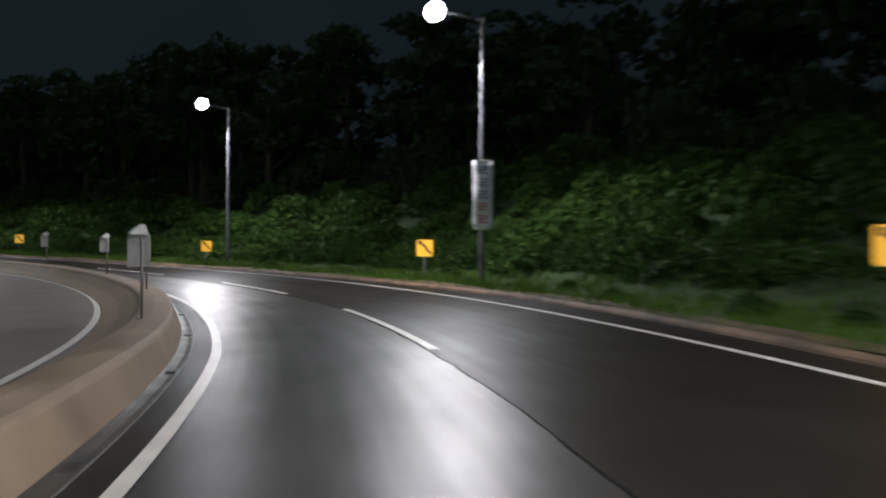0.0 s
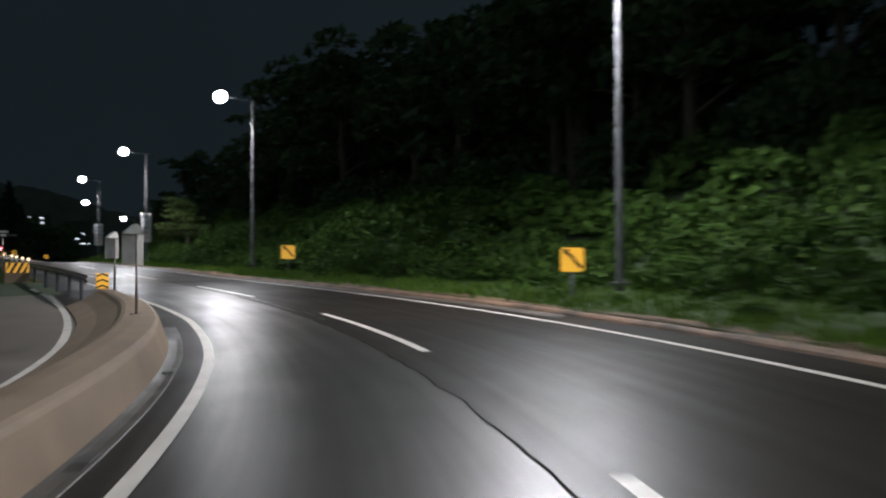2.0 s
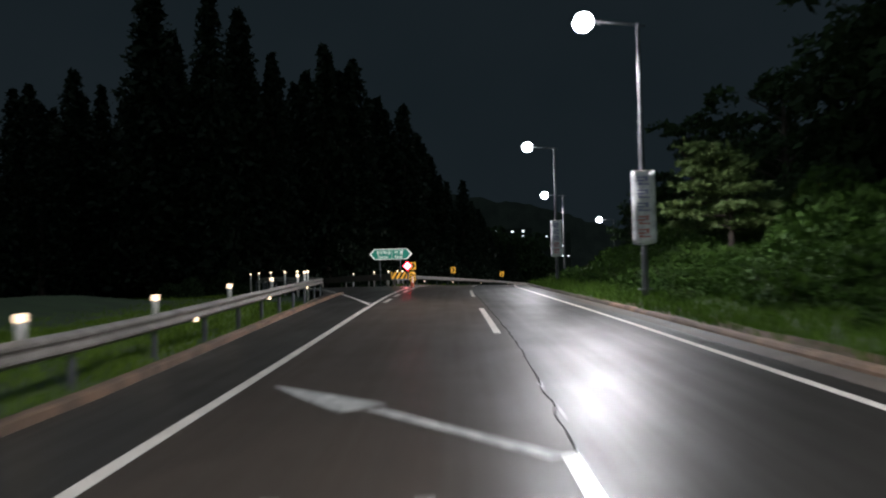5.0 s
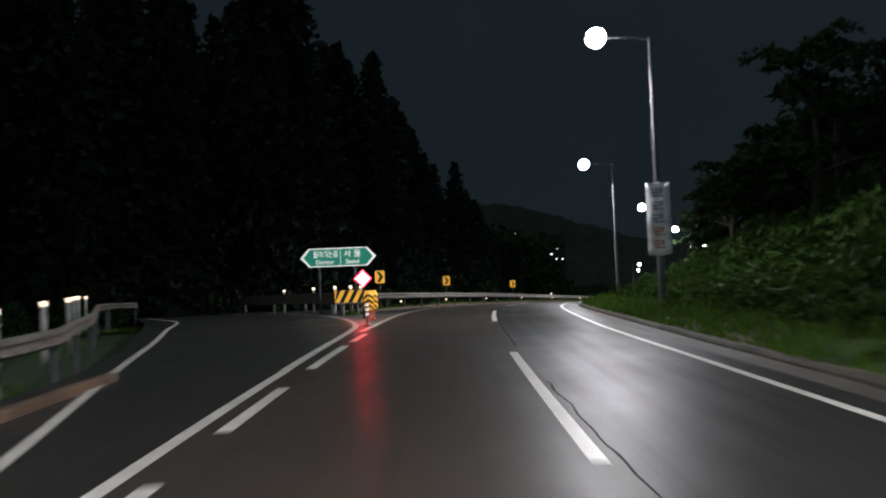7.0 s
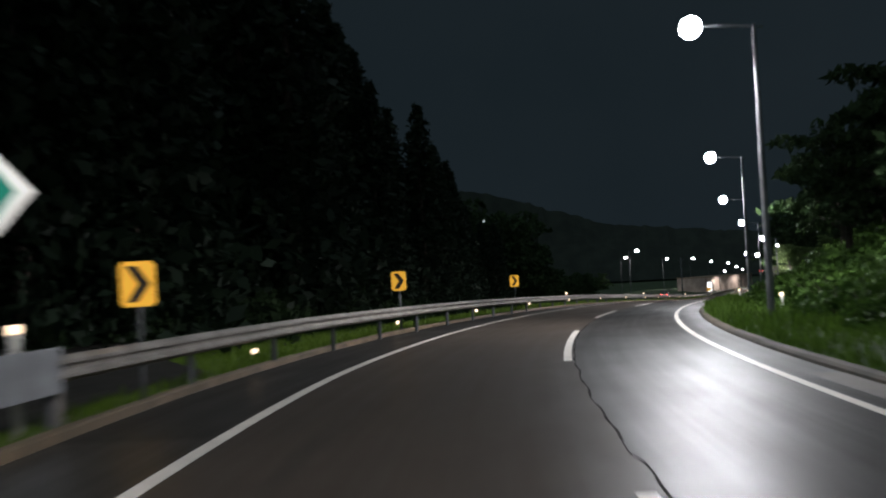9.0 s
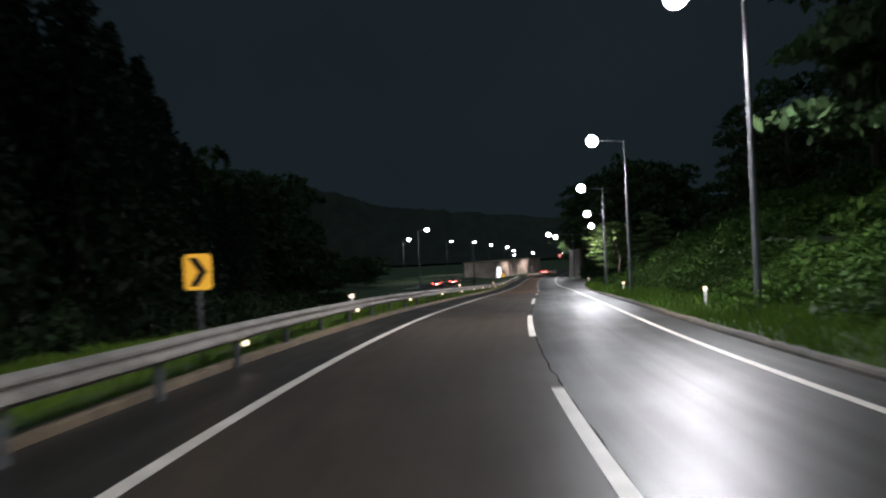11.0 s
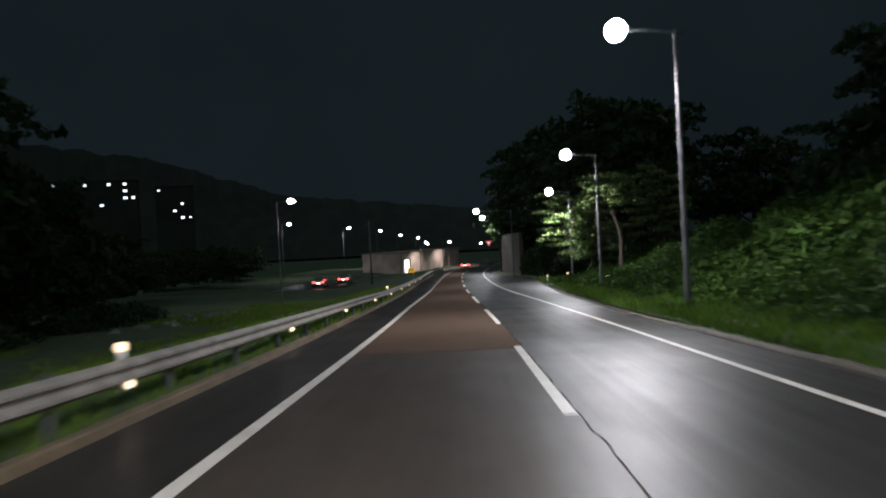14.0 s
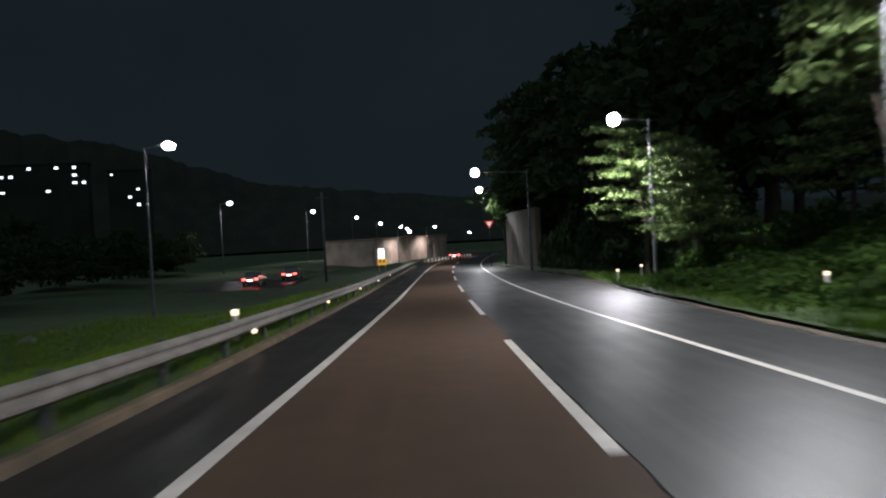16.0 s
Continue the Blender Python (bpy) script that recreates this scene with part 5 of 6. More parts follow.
for s in np.arange(6, 298, 3.4):
    put_bush(s + rng.uniform(-1.4, 1.4), at(KERB_R, s) + rng.uniform(1.0, 2.7), rng.uniform(0.32, 0.58), rng.uniform(0.25, 0.52), "low green shrub in the roadside grass", "low shrubs on the verge")
for k in range(4):
    thicket("thicket", BACK[k::4] + FILL[k::4], "dense green thicket that covers the bank")


def grass_patch(name, s0, s1, d0, d1, n, hmin, hmax, label, seed, kind="grass"):
    """Blades of grass over one stretch of the verge, in one mesh."""
    r = np.random.default_rng(seed)
    ss, uu = r.uniform(s0, s1, n), r.random(n)
    verts, faces = [], []
    for i in range(n):
        s = ss[i]
        a = d0(s) if callable(d0) else d0
        b = d1(s) if callable(d1) else d1
        d = a + (b - a) * uu[i]
        tuft = 0.6 + 0.8 * noise.noise(Vector((s * 0.6, d * 0.9, seed)))
        h = r.uniform(hmin, hmax) * max(0.35, tuft + 0.3)
        p = place(s, d, -0.03, True)
        an, lean = r.uniform(0, 6.28), r.uniform(0.1, 0.6) * h
        dx, dy = math.cos(an), math.sin(an)
        w = 0.016 + 0.10 * h * 0.12
        k = len(verts)
        verts += [p + Vector((-dy * w, dx * w, 0)), p + Vector((dy * w, -dx * w, 0)), p + Vector((dx * lean * 0.4 + dy * w * 0.7, dy * lean * 0.4 - dx * w * 0.7, h * 0.6)), p + Vector((dx * lean, dy * lean, h))]
        faces += [(k, k + 1, k + 2, k + 3)]
    return tagged(new(name, mesh_from(name, verts, faces, M[kind])), label, "grass", kind="stuff")


grass_patch("grass", 0, 120, lambda s: at(KERB_R, s) + 0.34, lambda s: at(KERB_R, s) + 5.0, 30000, 0.08, 0.34, "green grass on the outer verge", 1, "grass_verge")
grass_patch("grass", 120, 300, lambda s: at(KERB_R, s) + 0.26, lambda s: at(KERB_R, s) + 3.6, 30000, 0.10, 0.42, "rough green grass below the bushes", 2, "grass_verge")
grass_patch("grass", 0, 300, lambda s: at(KERB_R, s) + 0.10 + 0.3 * max(0, noise.noise(Vector((s * 0.33, 2, 0))) + 0.25), lambda s: at(KERB_R, s) + 0.75, 14000, 0.06, 0.34, "ragged weeds that hang over the kerb", 12, "grass_verge")
grass_patch("grass", 298, 345, lambda s: at(KERB_R, s) + 0.26, lambda s: at(KERB_R, s) + 6.0, 12000, 0.08, 0.34, "dark rough grass before the shrubs", 14, "grass_verge")
grass_patch("grass", 85, 140, lambda s: at(EDGE_L, s) - 0.2, lambda s: at(GR1, s) - 8.0, 34000, 0.08, 0.24, "cut green grass behind the guardrail", 3)
grass_patch("grass", 166, 345, lambda s: at(KL, s) - 0.12, lambda s: at(KL, s) - 21.0, 150000, 0.10, 0.30, "green grass along the guardrail", 4)
grass_patch("grass", 158.5, 168, lambda s: at(EDGE_L, s) - 0.1, lambda s: at(EDGE_L, s) - 2.2, 2200, 0.06, 0.2, "short grass at the road nose", 6)
grass_patch("grass", 64.0, 66.2, -4.0, -4.3, 260, 0.05, 0.15, "weeds at the end of the gutter", 8)
grass_patch("grass", 80, 160, -13.0, -30.0, 14000, 0.10, 0.28, "dark green grass of the open field", 5)


def conifer_kind(seed):
    r = np.random.default_rng(seed)
    H = 10.0
    pts = []
    for k in range(58):
        z = 1.0 + (H - 1.0) * (k / 58) ** 0.9
        reach = (1 - z / H) ** 0.8 * 2.3 * r.uniform(0.7, 1.15) + 0.12
        for j in range(int(6 + reach * 5)):
            a = r.uniform(0, 6.283)
            rr = reach * r.uniform(0.75, 1.1)
            for q in np.linspace(0.25, 1, 6):
                pts.append((math.cos(a) * rr * q, math.sin(a) * rr * q, z - 0.35 * rr * q * q + r.uniform(-0.1, 0.1)))
    me = leaf_mesh("crown", np.array(pts), 0.14, M["needle"], r=r, flat=0.3)
    bm = bmesh.new()
    tube(bm, [(0, 0, -0.5), (0, 0, 3), (0.05, 0, H * 0.97)], [0.2, 0.15, 0.02], 8)
    tr = bpy.data.meshes.new("trunk")
    bm.to_mesh(tr)
    bm.free()
    tr.materials.append(M["bark"])
    return me, tr


def broad_kind(seed):
    r = np.random.default_rng(seed)
    bm = bmesh.new()
    tube(bm, [(0, 0, -0.5), (0.1, 0, 2.0), (0.0, 0.15, 4.5), (0.1, 0.1, 7.0)], [0.24, 0.19, 0.13, 0.05], 8)
    pts = []
    for k in range(15):
        a, z = r.uniform(0, 6.283), r.uniform(2.2, 7.0)
        ln = r.uniform(1.4, 3.0) * (1.15 - z / 10)
        e = Vector((math.cos(a) * ln, math.sin(a) * ln, z + r.uniform(0.5, 1.7)))
        tube(bm, [(0, 0, z), tuple(Vector((0, 0, z)).lerp(e, 0.55) + Vector((0, 0, 0.15))), tuple(e)], [0.07, 0.045, 0.012], 5)
        for c in range(2):
            cc = np.array(e) + r.normal(size=3) * [0.7, 0.7, 0.5]
            pts.append(cc + shell_points(52, 1.1, 1.1, 0.8, r, 4) - [0, 0, 0.2])
    tr = bpy.data.meshes.new("trunk")
    bm.to_mesh(tr)
    bm.free()
    tr.materials.append(M["bark"])
    return leaf_mesh("crown", np.concatenate(pts), 0.235, M["leaf_dark"], r=r), tr


CONIFER = [conifer_kind(31 + i) for i in range(4)]
BROAD = [broad_kind(51 + i) for i in range(4)]


def put_tree(kinds, name, label, group, m):
    t = tagged(empty(name), label, "tree", group)
    cr, tr = kinds[int(rng.integers(len(kinds)))]
    for nm, me in (("crown", cr), ("trunk", tr)):
        o = new(nm, me)
        o.parent = t
    t.matrix_world = m
    return t


def conifer(s, d, h):
    k = h / 10.0
    put_tree(CONIFER, "conifer_tree", "tall dark conifer against the night sky", "conifers beside the road",
             stand(s, d, -0.3, float(rng.uniform(0, 360)), True) @ Matrix.Diagonal((k * rng.uniform(0.8, 1.15), k * rng.uniform(0.8, 1.15), k, 1)))


def broad(s, d, h):
    k = h / 8.5
    put_tree(BROAD, "broadleaf_tree", "dark broadleaved tree above the bank", "trees behind the bank",
             stand(s, d, -0.3, float(rng.uniform(0, 360)), True) @ Matrix.Diagonal((k * 1.1, k * 1.1, k, 1)))


# conifer wood on the inner side
for i in range(140):
    s = rng.uniform(170, 262)
    d = -np.interp(s, [170, 185, 220, 262], [24, 17, 17, 22]) - rng.uniform(0, 16)
    conifer(s, d, np.interp(s, [170, 200, 225, 262], [27, 23, 17, 11]) * rng.uniform(0.8, 1.15))
for i in range(75):
    s = rng.uniform(120, 205)
    conifer(s, -rng.uniform(36, 52), rng.uniform(14, 22))
for i in range(45):
    s = rng.uniform(40, 125)
    conifer(s, -rng.uniform(36, 50), rng.uniform(9, 14))
for i in range(60):
    s = rng.uniform(214, 272)
    conifer(s, -rng.uniform(20, 46), np.interp(s, [214, 272], [17, 10]) * rng.uniform(0.85, 1.15))
# dense dark trees over the bank
for i in range(150):
    s = rng.uniform(5, 300)
    broad(s, rng.uniform(17.5, 40), rng.uniform(8.5, 13.5))
for i in range(40):
    s = rng.uniform(345, 440)
    broad(s, np.interp(s, [345, 400, 440], [21, 15, 15]) + rng.uniform(0, 16), rng.uniform(11, 17))
for i in range(16):
    broad(rng.uniform(186, 240), rng.uniform(11.0, 16.5), rng.uniform(6.5, 9.0))
for i in range(34):
    s = rng.uniform(346, 396)
    broad(s, np.interp(s, [346, 396], [14.5, 10.0]) + rng.uniform(0, 9), rng.uniform(14.5, 19))
CROWNS = []
for _cr, _tr in BROAD:
    _a = np.empty(len(_cr.vertices) * 3, dtype=np.float32)
    _cr.vertices.foreach_get("co", _a)
    CROWNS.append(_a.reshape(-1, 3))


def woods(spots, label):
    """Far trees that nobody could count, crowns grown into one mass."""
    out = []
    for s, d, h in spots:
        k = h / 8.5
        m = np.array(stand(s, d, -0.3 - 0.12 * h, float(rng.uniform(0, 360)), True) @ Matrix.Diagonal((k * 1.1, k * 1.1, k, 1)))
        out.append(CROWNS[int(rng.integers(len(CROWNS)))] @ m[:3, :3].T + m[:3, 3])
    tagged(new("woods", quads("woods", np.concatenate(out), M["leaf_dark"])), label, "trees", kind="stuff")


FAR = []
for i in range(70):
    s = rng.uniform(262, 430)
    FAR.append((s, -np.interp(s, [262, 300, 350, 430], [26, 34, 50, 62]) - rng.uniform(0, 22), rng.uniform(7.5, 11)))
woods(FAR, "dark broadleaved woods behind the grass")
woods([(rng.uniform(264, 304), -rng.uniform(28, 42), rng.uniform(14, 17)) for i in range(34)] + [(rng.uniform(296, 320), -rng.uniform(29, 38), rng.uniform(9.5, 12)) for i in range(24)], "tall dark trees beyond the guardrail")
woods([(rng.uniform(350, 440), -rng.uniform(38, 56), rng.uniform(6, 8.5)) for i in range(46)], "low dark trees behind the side road")
for i in range(34):
    broad(rng.uniform(45, 140), rng.uniform(20, 32), rng.uniform(12, 15))
# tall dark growth between the bank and the trees
thicket("thicket", [(float(rng.uniform(0, 300)), float(rng.uniform(18.5, 27)), float(rng.uniform(2.2, 3.2)), float(rng.uniform(2.6, 4.2))) for i in range(170)], "tall dark growth behind the bank", "leaf_dark")
# undergrowth that closes the foot of the wood
LOW = []
for i in range(130):
    s = rng.uniform(165, 275)
    d = -np.interp(s, [165, 185, 220, 275], [25, 15.5, 15.5, 21]) - rng.uniform(0, 4)
    LOW.append((s, d, rng.uniform(1.1, 1.7), rng.uniform(1.2, 2.4)))
thicket("thicket", LOW, "dark undergrowth at the foot of the wood", "leaf_dark")

LOW = []
for i in range(120):
    s = rng.uniform(258, 400)
    LOW.append((s, -np.interp(s, [258, 300, 350, 400], [27, 34, 46, 54]) - rng.uniform(0, 4), rng.uniform(1.5, 2.4), rng.uniform(1.5, 2.6)))
thicket("thicket", LOW, "dark undergrowth below the far trees", "leaf_dark")


def pine(s, d, h, seed, lean=0.0, low=0.32):
    """A lit pine: a bare stem and flat layers of needle clumps on level boughs."""
    r = np.random.default_rng(seed)
    t = tagged(empty("pine_tree"), "lamp-lit pine tree with flat layered boughs", "tree", "pines beside the lamps")
    bm = bmesh.new()
    tube(bm, [(0, 0, -0.4), (0.15, 0.1, h * 0.4), (lean * 0.6, 0.0, h * 0.75), (lean, 0, h)], [0.15, 0.11, 0.07, 0.025], 8)
    pts = []
    for k in range(26):
        z = h * (low + (0.98 - low) * k / 26)
        a = k * 2.4 + r.uniform(-0.5, 0.5)
        ln = (1.15 - z / h) * h * 0.42 * r.uniform(0.7, 1.1) + 0.5
        b0 = Vector((lean * (z / h) ** 2, 0, z))
        e = b0 + Vector((math.cos(a) * ln, math.sin(a) * ln, 0.25 * r.uniform(-0.6, 1)))
        tube(bm, [tuple(b0), tuple(b0.lerp(e, 0.6) + Vector((0, 0, -0.08))), tuple(e)], [0.05, 0.03, 0.01], 5)
        for q in np.linspace(0.35, 1.0, 5):
            c = np.array(b0.lerp(e, q))
            pts.append(c + r.normal(size=(46, 3)) * [0.34, 0.34, 0.09])
    part("trunk", bm, M["bark"], t)
    part("needles", leaf_mesh("needles", np.concatenate(pts), 0.13, M["pine"], r=r, flat=0.4), None, t)
    t.matrix_world = stand(s, d, -0.1, 0, True)
    return t


pine(306.5, 9.8, 7.4, 3, -0.8, 0.72)
pine(337.5, 10.5, 8.8, 4, -1.6, 0.36)
pine(331.0, 11.6, 6.6, 12, -0.4, 0.30)
pine(341.5, 13.5, 8.4, 5, -0.5)
pine(322, 15.5, 8.5, 6, 0.4)
pine(351, 17.0, 8.0, 8, 0.0)
pine(127.5, 10.4, 5.2, 9, -0.6)

# ---------------------------------------------------------------- far end of the road
def slab_wall(name, pts, height, label):
    """A concrete retaining wall along points of the plan, with upright ribs as parts."""
    t = tagged(empty(name), label, "retaining wall")
    for (s0, d0), (s1, d1) in zip(pts, pts[1:]):
        a, b = place(s0, d0), place(s1, d1)
        n = max(1, int((b - a).length / 3.0))
        for k in range(n):
            p, q = a.lerp(b, k / n), a.lerp(b, (k + 1) / n - 0.02 / n)
            ln = (q - p).xy.length
            bm = bmesh.new()
            box(bm, ln / 2, 0, height / 2 - 0.3, ln, 0.4, height, 0.02)
            box(bm, 0.12, -0.24, height / 2 - 0.3, 0.22, 0.12, height, 0.02)
            o = part("panel", bm, M["dim_concrete"], t)
            o.matrix_world = Matrix.Translation((p.x, p.y, min(p.z, q.z))) @ Matrix.Rotation(math.atan2((q - p).y, (q - p).x), 4, "Z")
    return t


slab_wall("retaining_wall", [(374, 8.1), (392, 6.3)], 6.0, "high ribbed dark concrete retaining wall beside the road")
slab_wall("retaining_wall", [(392.3, 6.5), (392.8, 22.0)], 6.4, "end face of the concrete retaining wall")
# ivy over the wall's end
_iv = tagged(new("ivy", leaf_mesh("ivy", np.concatenate([np.array(place(391.5, 5.9, 5.2 + 0.6 * k)) + rng.normal(size=(160, 3)) * [0.7, 0.7, 0.5] for k in range(5)]), 0.16, M["leaf"])),
             "green ivy that hangs over the wall's end", "climbing plant", kind="stuff")

tagged(new("side_road", sweep("side_road", 366, 480, lambda s: [(-17.0, 0.06), (-20, 0.1), (-24, 0.1), (-27, 0.06)], M["asphalt"], 4.0, land=True, caps=False)), "asphalt road behind the grass strip", "road", kind="structure")


def far_lamp(s, d, h, light=0.0, head=1.0):
    t = tagged(empty("street_lamp"), "distant street lamp, lit, beside the side road", "street lamp", "distant street lamps")
    p = place(s, d, 0) if s <= 480 else place(480, d, 0) + Vector((-math.sin(heading(480)), math.cos(heading(480)), 0)) * (s - 480)
    bm = bmesh.new()
    tube(bm, [(0, 0, -2.0), (0, 0, h)], [0.10, 0.06], 8)
    part("pole", bm, M["pole"], t)
    bm = bmesh.new()
    tube(bm, [(0, 0, h - 0.05), (0.8, 0, h + 0.05), (1.4, 0, h + 0.08)], [0.035, 0.03, 0.03], 6)
    part("arm", bm, M["pole"], t)
    bm = bmesh.new()
    bmesh.ops.create_uvsphere(bm, u_segments=10, v_segments=6, radius=1.0, matrix=Matrix.Translation((1.5, 0, h + 0.03)) @ Matrix.Diagonal((0.40 * head, 0.34 * head, 0.26 * head, 1)))
    part("lens", bm, M["far_lamp"], t, "white lit lens")
    t.matrix_world = Matrix.Translation(p) @ Matrix.Rotation(heading(min(s, 480)), 4, "Z")
    if light:
        d_ = bpy.data.lights.new("street_light", "SPOT")
        d_.energy, d_.spot_size, d_.spot_blend, d_.shadow_soft_size, d_.color = LAMP_WATTS * light, radians(155), 0.5, 0.2, (1.0, 0.97, 0.93)
        o = new("street_light", d_)
        o.matrix_world = t.matrix_world @ Matrix.Translation((1.5, 0, h - 0.60))
    return t


far_lamp(343, -18.7, 9.36, 0.12)
far_lamp(426, -35.6, 10.3, 0.3)
far_lamp(472, -34.5, 9.9, 0.5, 1.1)
far_lamp(577, -50.8, 10.2, 0, 1.3)
far_lamp(637, -56.2, 8.7, 0, 1.4)
far_lamp(707, -62, 7.5, 0, 1.5)
far_lamp(757, -67.5, 5.2, 0, 1.6)
far_lamp(701, -31, 3.4, 0, 1.2)
# Two lamps added only to brighten the low building's front.
far_lamp(437, -10.6, 5.2, 0.25, 0.6)
far_lamp(451, -7.6, 5.4, 0.25, 0.6)


def low_building():
    """A long pale hall beside the side road, with door openings and a flat roof edge."""
    t = tagged(empty("low_building"), "long low pale building beside the side road", "building")
    n = 6
    for k in range(n):
        bm = bmesh.new()
        if k in (0, 4):
            box(bm, k * 6 + 0.6, 0, 2.4, 1.2, 0.3, 4.8, 0.01)
            box(bm, k * 6 + 5.4, 0, 2.4, 1.2, 0.3, 4.8, 0.01)
            box(bm, k * 6 + 3.0, 0, 4.2, 3.6, 0.3, 1.2, 0.01)
        else:
            box(bm, k * 6 + 3.0, 0, 2.4, 5.98, 0.3, 4.8, 0.01)
        part("wall_panel", bm, M["facade"], t)
        if k in (0, 4):
            bm = bmesh.new()
            box(bm, k * 6 + 3.0, 0.25, 1.75, 3.55, 0.08, 3.5, 0.01)
            part("shutter", bm, M["window_glow"] if k == 0 else M["galv"], t, "brightly lit doorway" if k == 0 else "")
    bm = bmesh.new()
    box(bm, n * 3, 4.0, 4.95, n * 6 + 0.6, 8.6, 0.28, 0.03)
    part("roof", bm, M["concrete"], t)
    for x in (-0.1, n * 6 + 0.1):
        bm = bmesh.new()
        box(bm, x, 4.1, 2.4, 0.3, 8.0, 4.8, 0.01)
        part("end_wall", bm, M["facade"], t)
    a, b = place(431, -13.6), place(464, -6.4)
    t.matrix_world = Matrix.Translation(a) @ Matrix.Rotation(math.atan2((b - a).y, (b - a).x), 4, "Z")
    t.location.z -= 1.2


low_building()


def car(label, paint, m, lights="tail"):
    """A saloon car with glazed cabin, four wheels and its lamps."""
    t = tagged(empty("car"), label, "car", "cars on the roads")
    bm = bmesh.new()
    prism(bm, [(-2.15, 0.30), (2.1, 0.28), (2.2, 0.55), (2.12, 0.80), (0.9, 0.92), (-1.5, 0.98), (-2.2, 0.92), (-2.25, 0.55)], -0.86, 0.86)
    bmesh.ops.recalc_face_normals(bm, faces=bm.faces)
    bmesh.ops.bevel(bm, geom=bm.edges[:], offset=0.06, segments=2, affect="EDGES")
    body = part("body", bm, paint, t)
    bm = bmesh.new()
    prism(bm, [(-1.75, 0.94), (0.95, 0.90), (0.35, 1.36), (-0.2, 1.44), (-1.0, 1.42)], -0.70, 0.70)
    bmesh.ops.recalc_face_normals(bm, faces=bm.faces)
    bmesh.ops.bevel(bm, geom=bm.edges[:], offset=0.05, segments=2, affect="EDGES")
    part("cabin", bm, M["glass"], t)
    bm = bmesh.new()
    box(bm, -0.45, 0, 1.43, 1.2, 1.25, 0.05, 0.02)
    part("roof", bm, paint, t)
    for x in (-1.4, 1.35):
        for y in (-0.80, 0.80):
            w = empty("wheel")
            w.parent = t
            bm = bmesh.new()
            tube(bm, [(x, y - 0.1, 0.31), (x, y - 0.08, 0.31), (x, y + 0.08, 0.31), (x, y + 0.1, 0.31)], [0.28, 0.31, 0.31, 0.28], 18)
            part("tyre", bm, M["rubber"], w)
            bm = bmesh.new()
            tube(bm, [(x, y - 0.112, 0.31), (x, y + 0.112, 0.31)], [0.19, 0.19], 14)
            part("rim", bm, M["galv"], w)
    for y in (-0.62, 0.62):
        bm = bmesh.new()
        if lights == "tail":
            box(bm, -2.235, y, 0.78, 0.08, 0.36, 0.16, 0.02)
            part("tail_light", bm, M["tail"], t, "glowing red lamp")
        else:
            box(bm, 2.16, y, 0.66, 0.10, 0.34, 0.16, 0.02)
            part("headlight", bm, M["far_lamp"], t, "glaring white lamp")
    if lights == "tail":
        bm = bmesh.new()
        box(bm, -2.26, 0, 0.66, 0.03, 0.5, 0.10, 0.006)
        # The plate emits in place of the small lamp above it.
        part("number_plate", bm, M["tail_white"], t, "pale plate that glows by itself")
    t.matrix_world = m @ Matrix.Rotation(radians(90), 4, "Z")
    return t


car("dark red car seen from behind with glowing tail lights", M["car_paint"], stand(436, -1.5, 0.0))
car("dark car with glowing tail lights on the side road", M["car_grey"], stand(384, -20.6, 0.1, 0, True))
car("dark car with glowing tail lights in a row", M["car_grey"], stand(393, -18.2, 0.1, 0, True))
car("oncoming car with glaring headlights", M["car_grey"], stand(478, -9.5, 0.0, 180), "head")
for k in range(14):
    copy_thing(_tb, stand(414 + k * 2.2, -3.9 + 0.33 * k, 0.0))


def yield_sign(m):
    """An inverted red triangle with a pale middle, on a bracket."""
    t = tagged(empty("yield_sign"), "inverted red and white triangle sign at the wall's end", "road sign")
    for nm, r, y0, y1, key in (("plate", 0.56, 0.0, 0.03, "sign_red"), ("face", 0.33, -0.012, -0.002, "sign_white")):
        bm = bmesh.new()
        prism(bm, [(r * math.sin(q), r * math.cos(q)) for q in (radians(-60), radians(60), radians(180))], y0, y1)
        bmesh.ops.recalc_face_normals(bm, faces=bm.faces)
        part(nm, bm, M[key], t)
    bm = bmesh.new()
    tube(bm, [(0, 0.06, 0.35), (0, 0.06, -5.2)], [0.04, 0.04], 10)
    part("post", bm, M["pole"], t, smooth=True)
    t.matrix_world = m


yield_sign(stand(388.0, 4.17, 4.63, -4))


def lit_box_sign():
    t = tagged(empty("box_sign"), "small lit yellow box sign behind the guardrail", "road sign")
    bm = bmesh.new()
    box(bm, 0, 0, 1.55, 1.0, 0.12, 0.75, 0.03)
    part("panel", bm, M["sign_yellow"], t, "lit yellow face")
    for x in (-0.2, 0.2):
        bm = bmesh.new()
        box(bm, x, -0.068, 1.6, 0.22, 0.012, 0.22, 0.0)
        part("writing_bar", bm, M["black"], t)
    for x in (-0.35, 0.35):
        bm = bmesh.new()
        tube(bm, [(x, 0.0, -0.5), (x, 0.0, 1.2)], [0.035, 0.035], 8)
        part("leg", bm, M["galv"], t)
    t.matrix_world = stand(392, -7.9, -0.5)


lit_box_sign()
# plain utility pole on the grass
bm = bmesh.new()
tube(bm, [(0, 0, -1.5), (0, 0, 9.2)], [0.15, 0.11], 12)
tube(bm, [(-0.6, 0, 8.6), (0.6, 0, 8.6)], [0.04, 0.04], 6)
_up = tagged(part("utility_pole", bm, M["pole"], None, smooth=True), "tall pale utility pole on the grass strip", "pole")
_up.matrix_world = stand(383, -13.0, 0, 0, True)


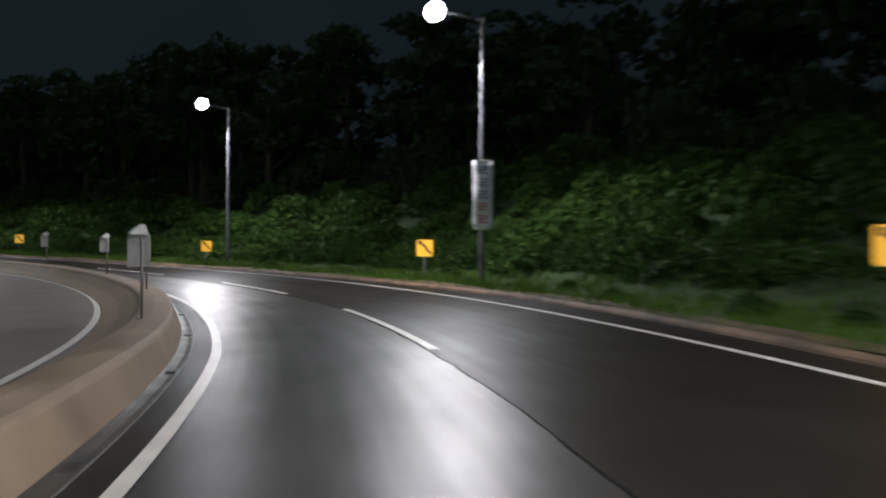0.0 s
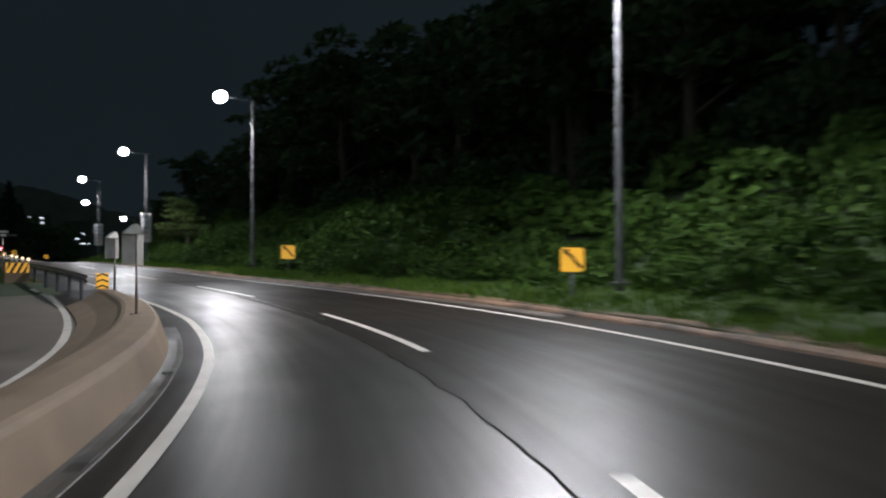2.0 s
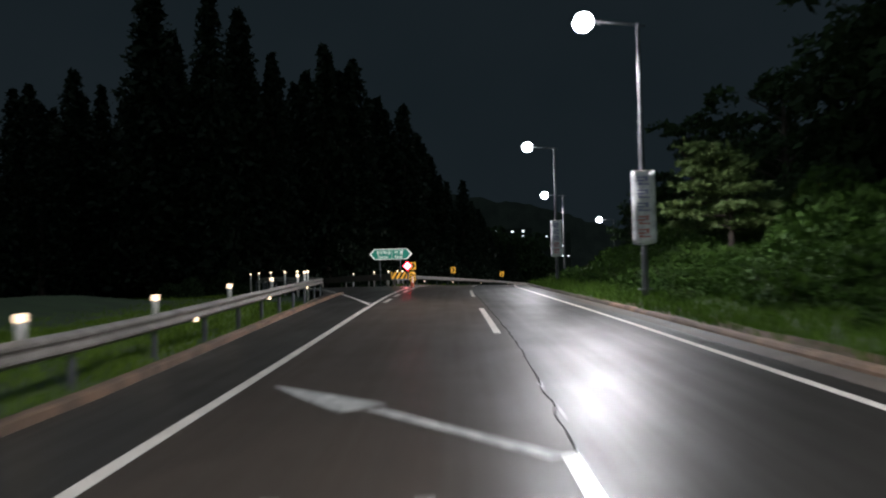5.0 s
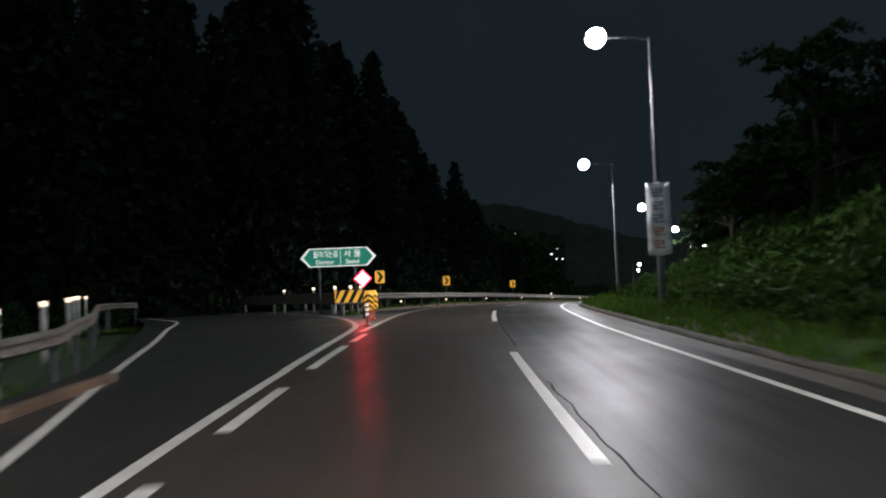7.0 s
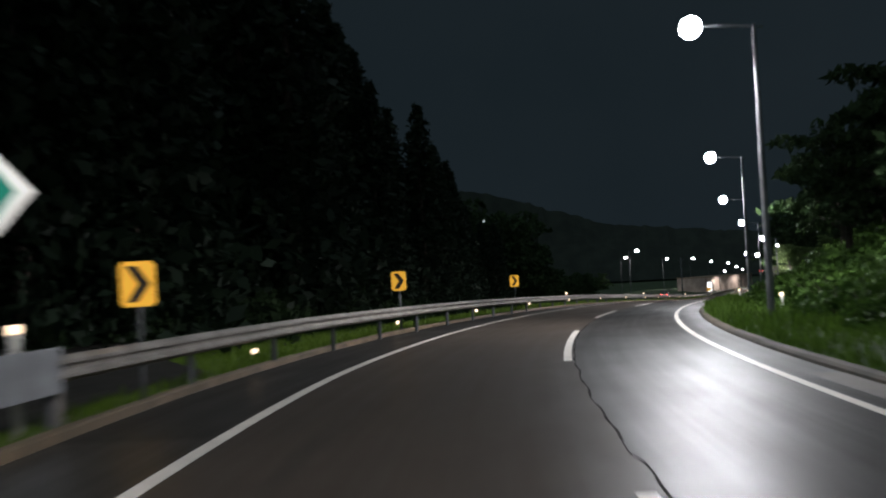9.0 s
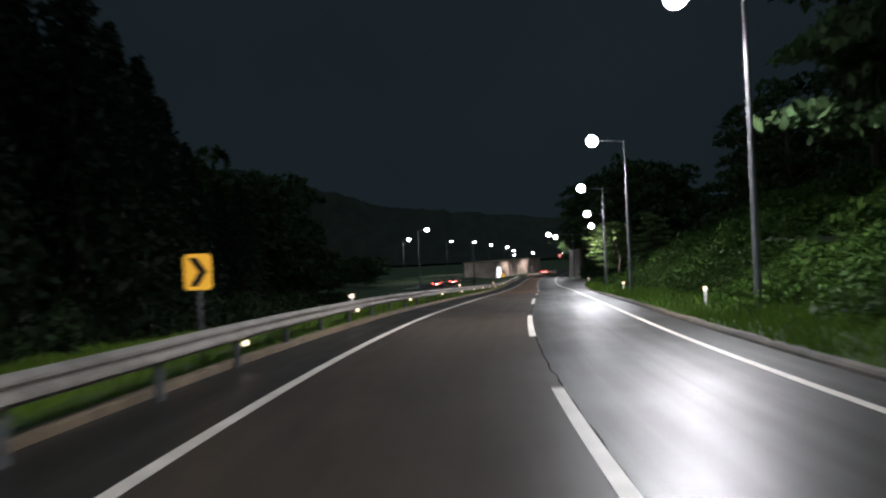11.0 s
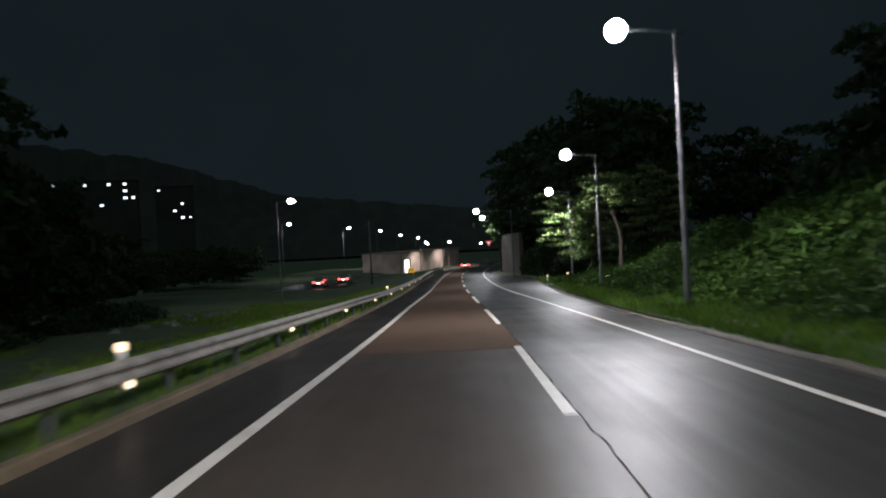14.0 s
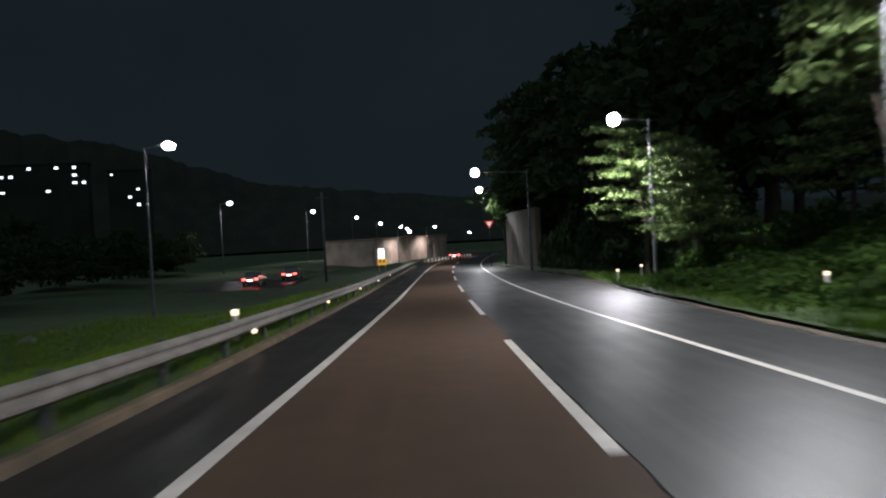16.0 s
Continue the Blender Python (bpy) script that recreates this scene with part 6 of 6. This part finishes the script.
def apartment(x, y, z, w, floors, turn, seed):
    """A far dark block of flats with some windows lit."""
    r = np.random.default_rng(seed)
    t = tagged(empty("apartment_building"), "distant dark block of flats with a few lit windows", "building", "distant flats")
    bm = bmesh.new()
    box(bm, 0, 6, floors * 1.5 - 12, w, 12, floors * 3.0 + 24, 0.05)
    part("wall", bm, M["hill"], t)
    bm = bmesh.new()
    box(bm, 0, 6, floors * 3.0 + 0.3, w + 0.6, 12.6, 0.6, 0.05)
    part("roof", bm, M["hill"], t)
    n = int(w / 3.2)
    for k in range(floors):
        for i in range(n):
            if r.random() < 0.25:
                bm = bmesh.new()
                box(bm, -w / 2 + (i + 0.5) * w / n, -0.02, k * 3.0 + 1.6, r.uniform(0.8, 1.8), 0.08, r.uniform(0.6, 1.1), 0.0)
                part("window", bm, M["window_glow"], t)
    t.matrix_world = Matrix.Translation((x, y, z)) @ Matrix.Rotation(radians(turn), 4, "Z")


apartment(-476, 488, 24, 40, 4, 42, 1)
apartment(-444, 506, 17, 16, 5, 42, 2)


def hill_band(name, cx, cy, r0, a0, a1, heights, seed, label):
    """A wooded ridge far off, a solid long mound with an uneven crest."""
    verts, faces = [], []
    n = 420
    for i in range(n + 1):
        u = i / n
        a = math.radians(a0 + (a1 - a0) * u)
        h = float(np.interp(u, np.linspace(0, 1, len(heights)), heights)) + 3.5 * noise.noise(Vector((u * 30, seed, 0))) + 2.4 * noise.noise(Vector((u * 110, seed, 3))) + 2.0 * noise.noise(Vector((u * 260, seed, 7)))
        for rr, hh in ((r0 - 60, -6), (r0 - 20, h * 0.6), (r0, h), (r0 + 60, h * 0.6), (r0 + 120, -6)):
            verts.append((cx - math.sin(a) * rr, cy + math.cos(a) * rr, hh))
    for i in range(n):
        for j in range(4):
            k = i * 5 + j
            faces.append((k, k + 1, k + 6, k + 5))
    tagged(new(name, mesh_from(name, verts, faces, M["hill"])), label, "hill", kind="structure")


hill_band("backdrop_hill", -159, 226, 760, 10, 130, [8, 18, 31, 44, 82, 96, 92, 78, 64, 60, 52, 50, 46, 40], 1, "dark wooded hills far behind the road")
hill_band("backdrop_hill", -159, 226, 620, -110, 14, [20, 24, 26, 22, 24, 20, 14, 6], 5, "dark wooded hills beyond the bank")

# shrubs in the dark corner before the wall
thicket("thicket", [(s, 12.2 - (s - 340) * 0.085 + float(rng.uniform(0, 6)), float(rng.uniform(1.6, 2.6)), float(rng.uniform(2.6, 4.6))) for s in np.linspace(340, 381, 60)], "tall dark growth beside the retaining wall", "leaf_dark")
thicket("thicket", [(float(rng.uniform(324, 352)), float(rng.uniform(12.5, 19)), float(rng.uniform(1.2, 2.0)), float(rng.uniform(1.0, 2.2))) for i in range(30)], "dark shrubs before the retaining wall")
thicket("thicket", [(float(rng.uniform(276, 326)), -float(rng.uniform(26, 31)), float(rng.uniform(1.4, 2.2)), float(rng.uniform(1.0, 1.9))) for i in range(44)], "dark hedge at the foot of the trees", "leaf_dark")


def pale_shrub(seed):
    """A low pale-leaved shrub on short stems."""
    r = np.random.default_rng(seed)
    t = tagged(empty("pale_shrub"), "low pale-leaved shrub at the grass edge", "shrub", "pale shrubs behind the grass")
    part("foliage", leaf_mesh("foliage", shell_points(260, 0.75, 0.6, 0.62, r, 5), 0.09, M["pale_leaf"], r=r), None, t)
    bm = bmesh.new()
    for k in range(4):
        tube(bm, [(0.03 * k, 0, -0.3), (0.25 * math.cos(k * 1.6), 0.25 * math.sin(k * 1.6), 0.35)], [0.02, 0.008], 5)
    part("woody_base", bm, M["bark"], t)
    return t


_ps = pale_shrub(91)
_ps.matrix_world = stand(307.0, -21.6, 0.0, 0, True)
for i in range(13):
    k = float(rng.uniform(0.6, 1.3))
    copy_thing(_ps, stand(296 + i * 2.8 + float(rng.uniform(-0.8, 0.8)), -21.6 + float(rng.uniform(-1.0, 1.0)), 0.0, 40.0 * i, True) @ Matrix.Diagonal((k, k, k * float(rng.uniform(0.7, 1.2)), 1)))
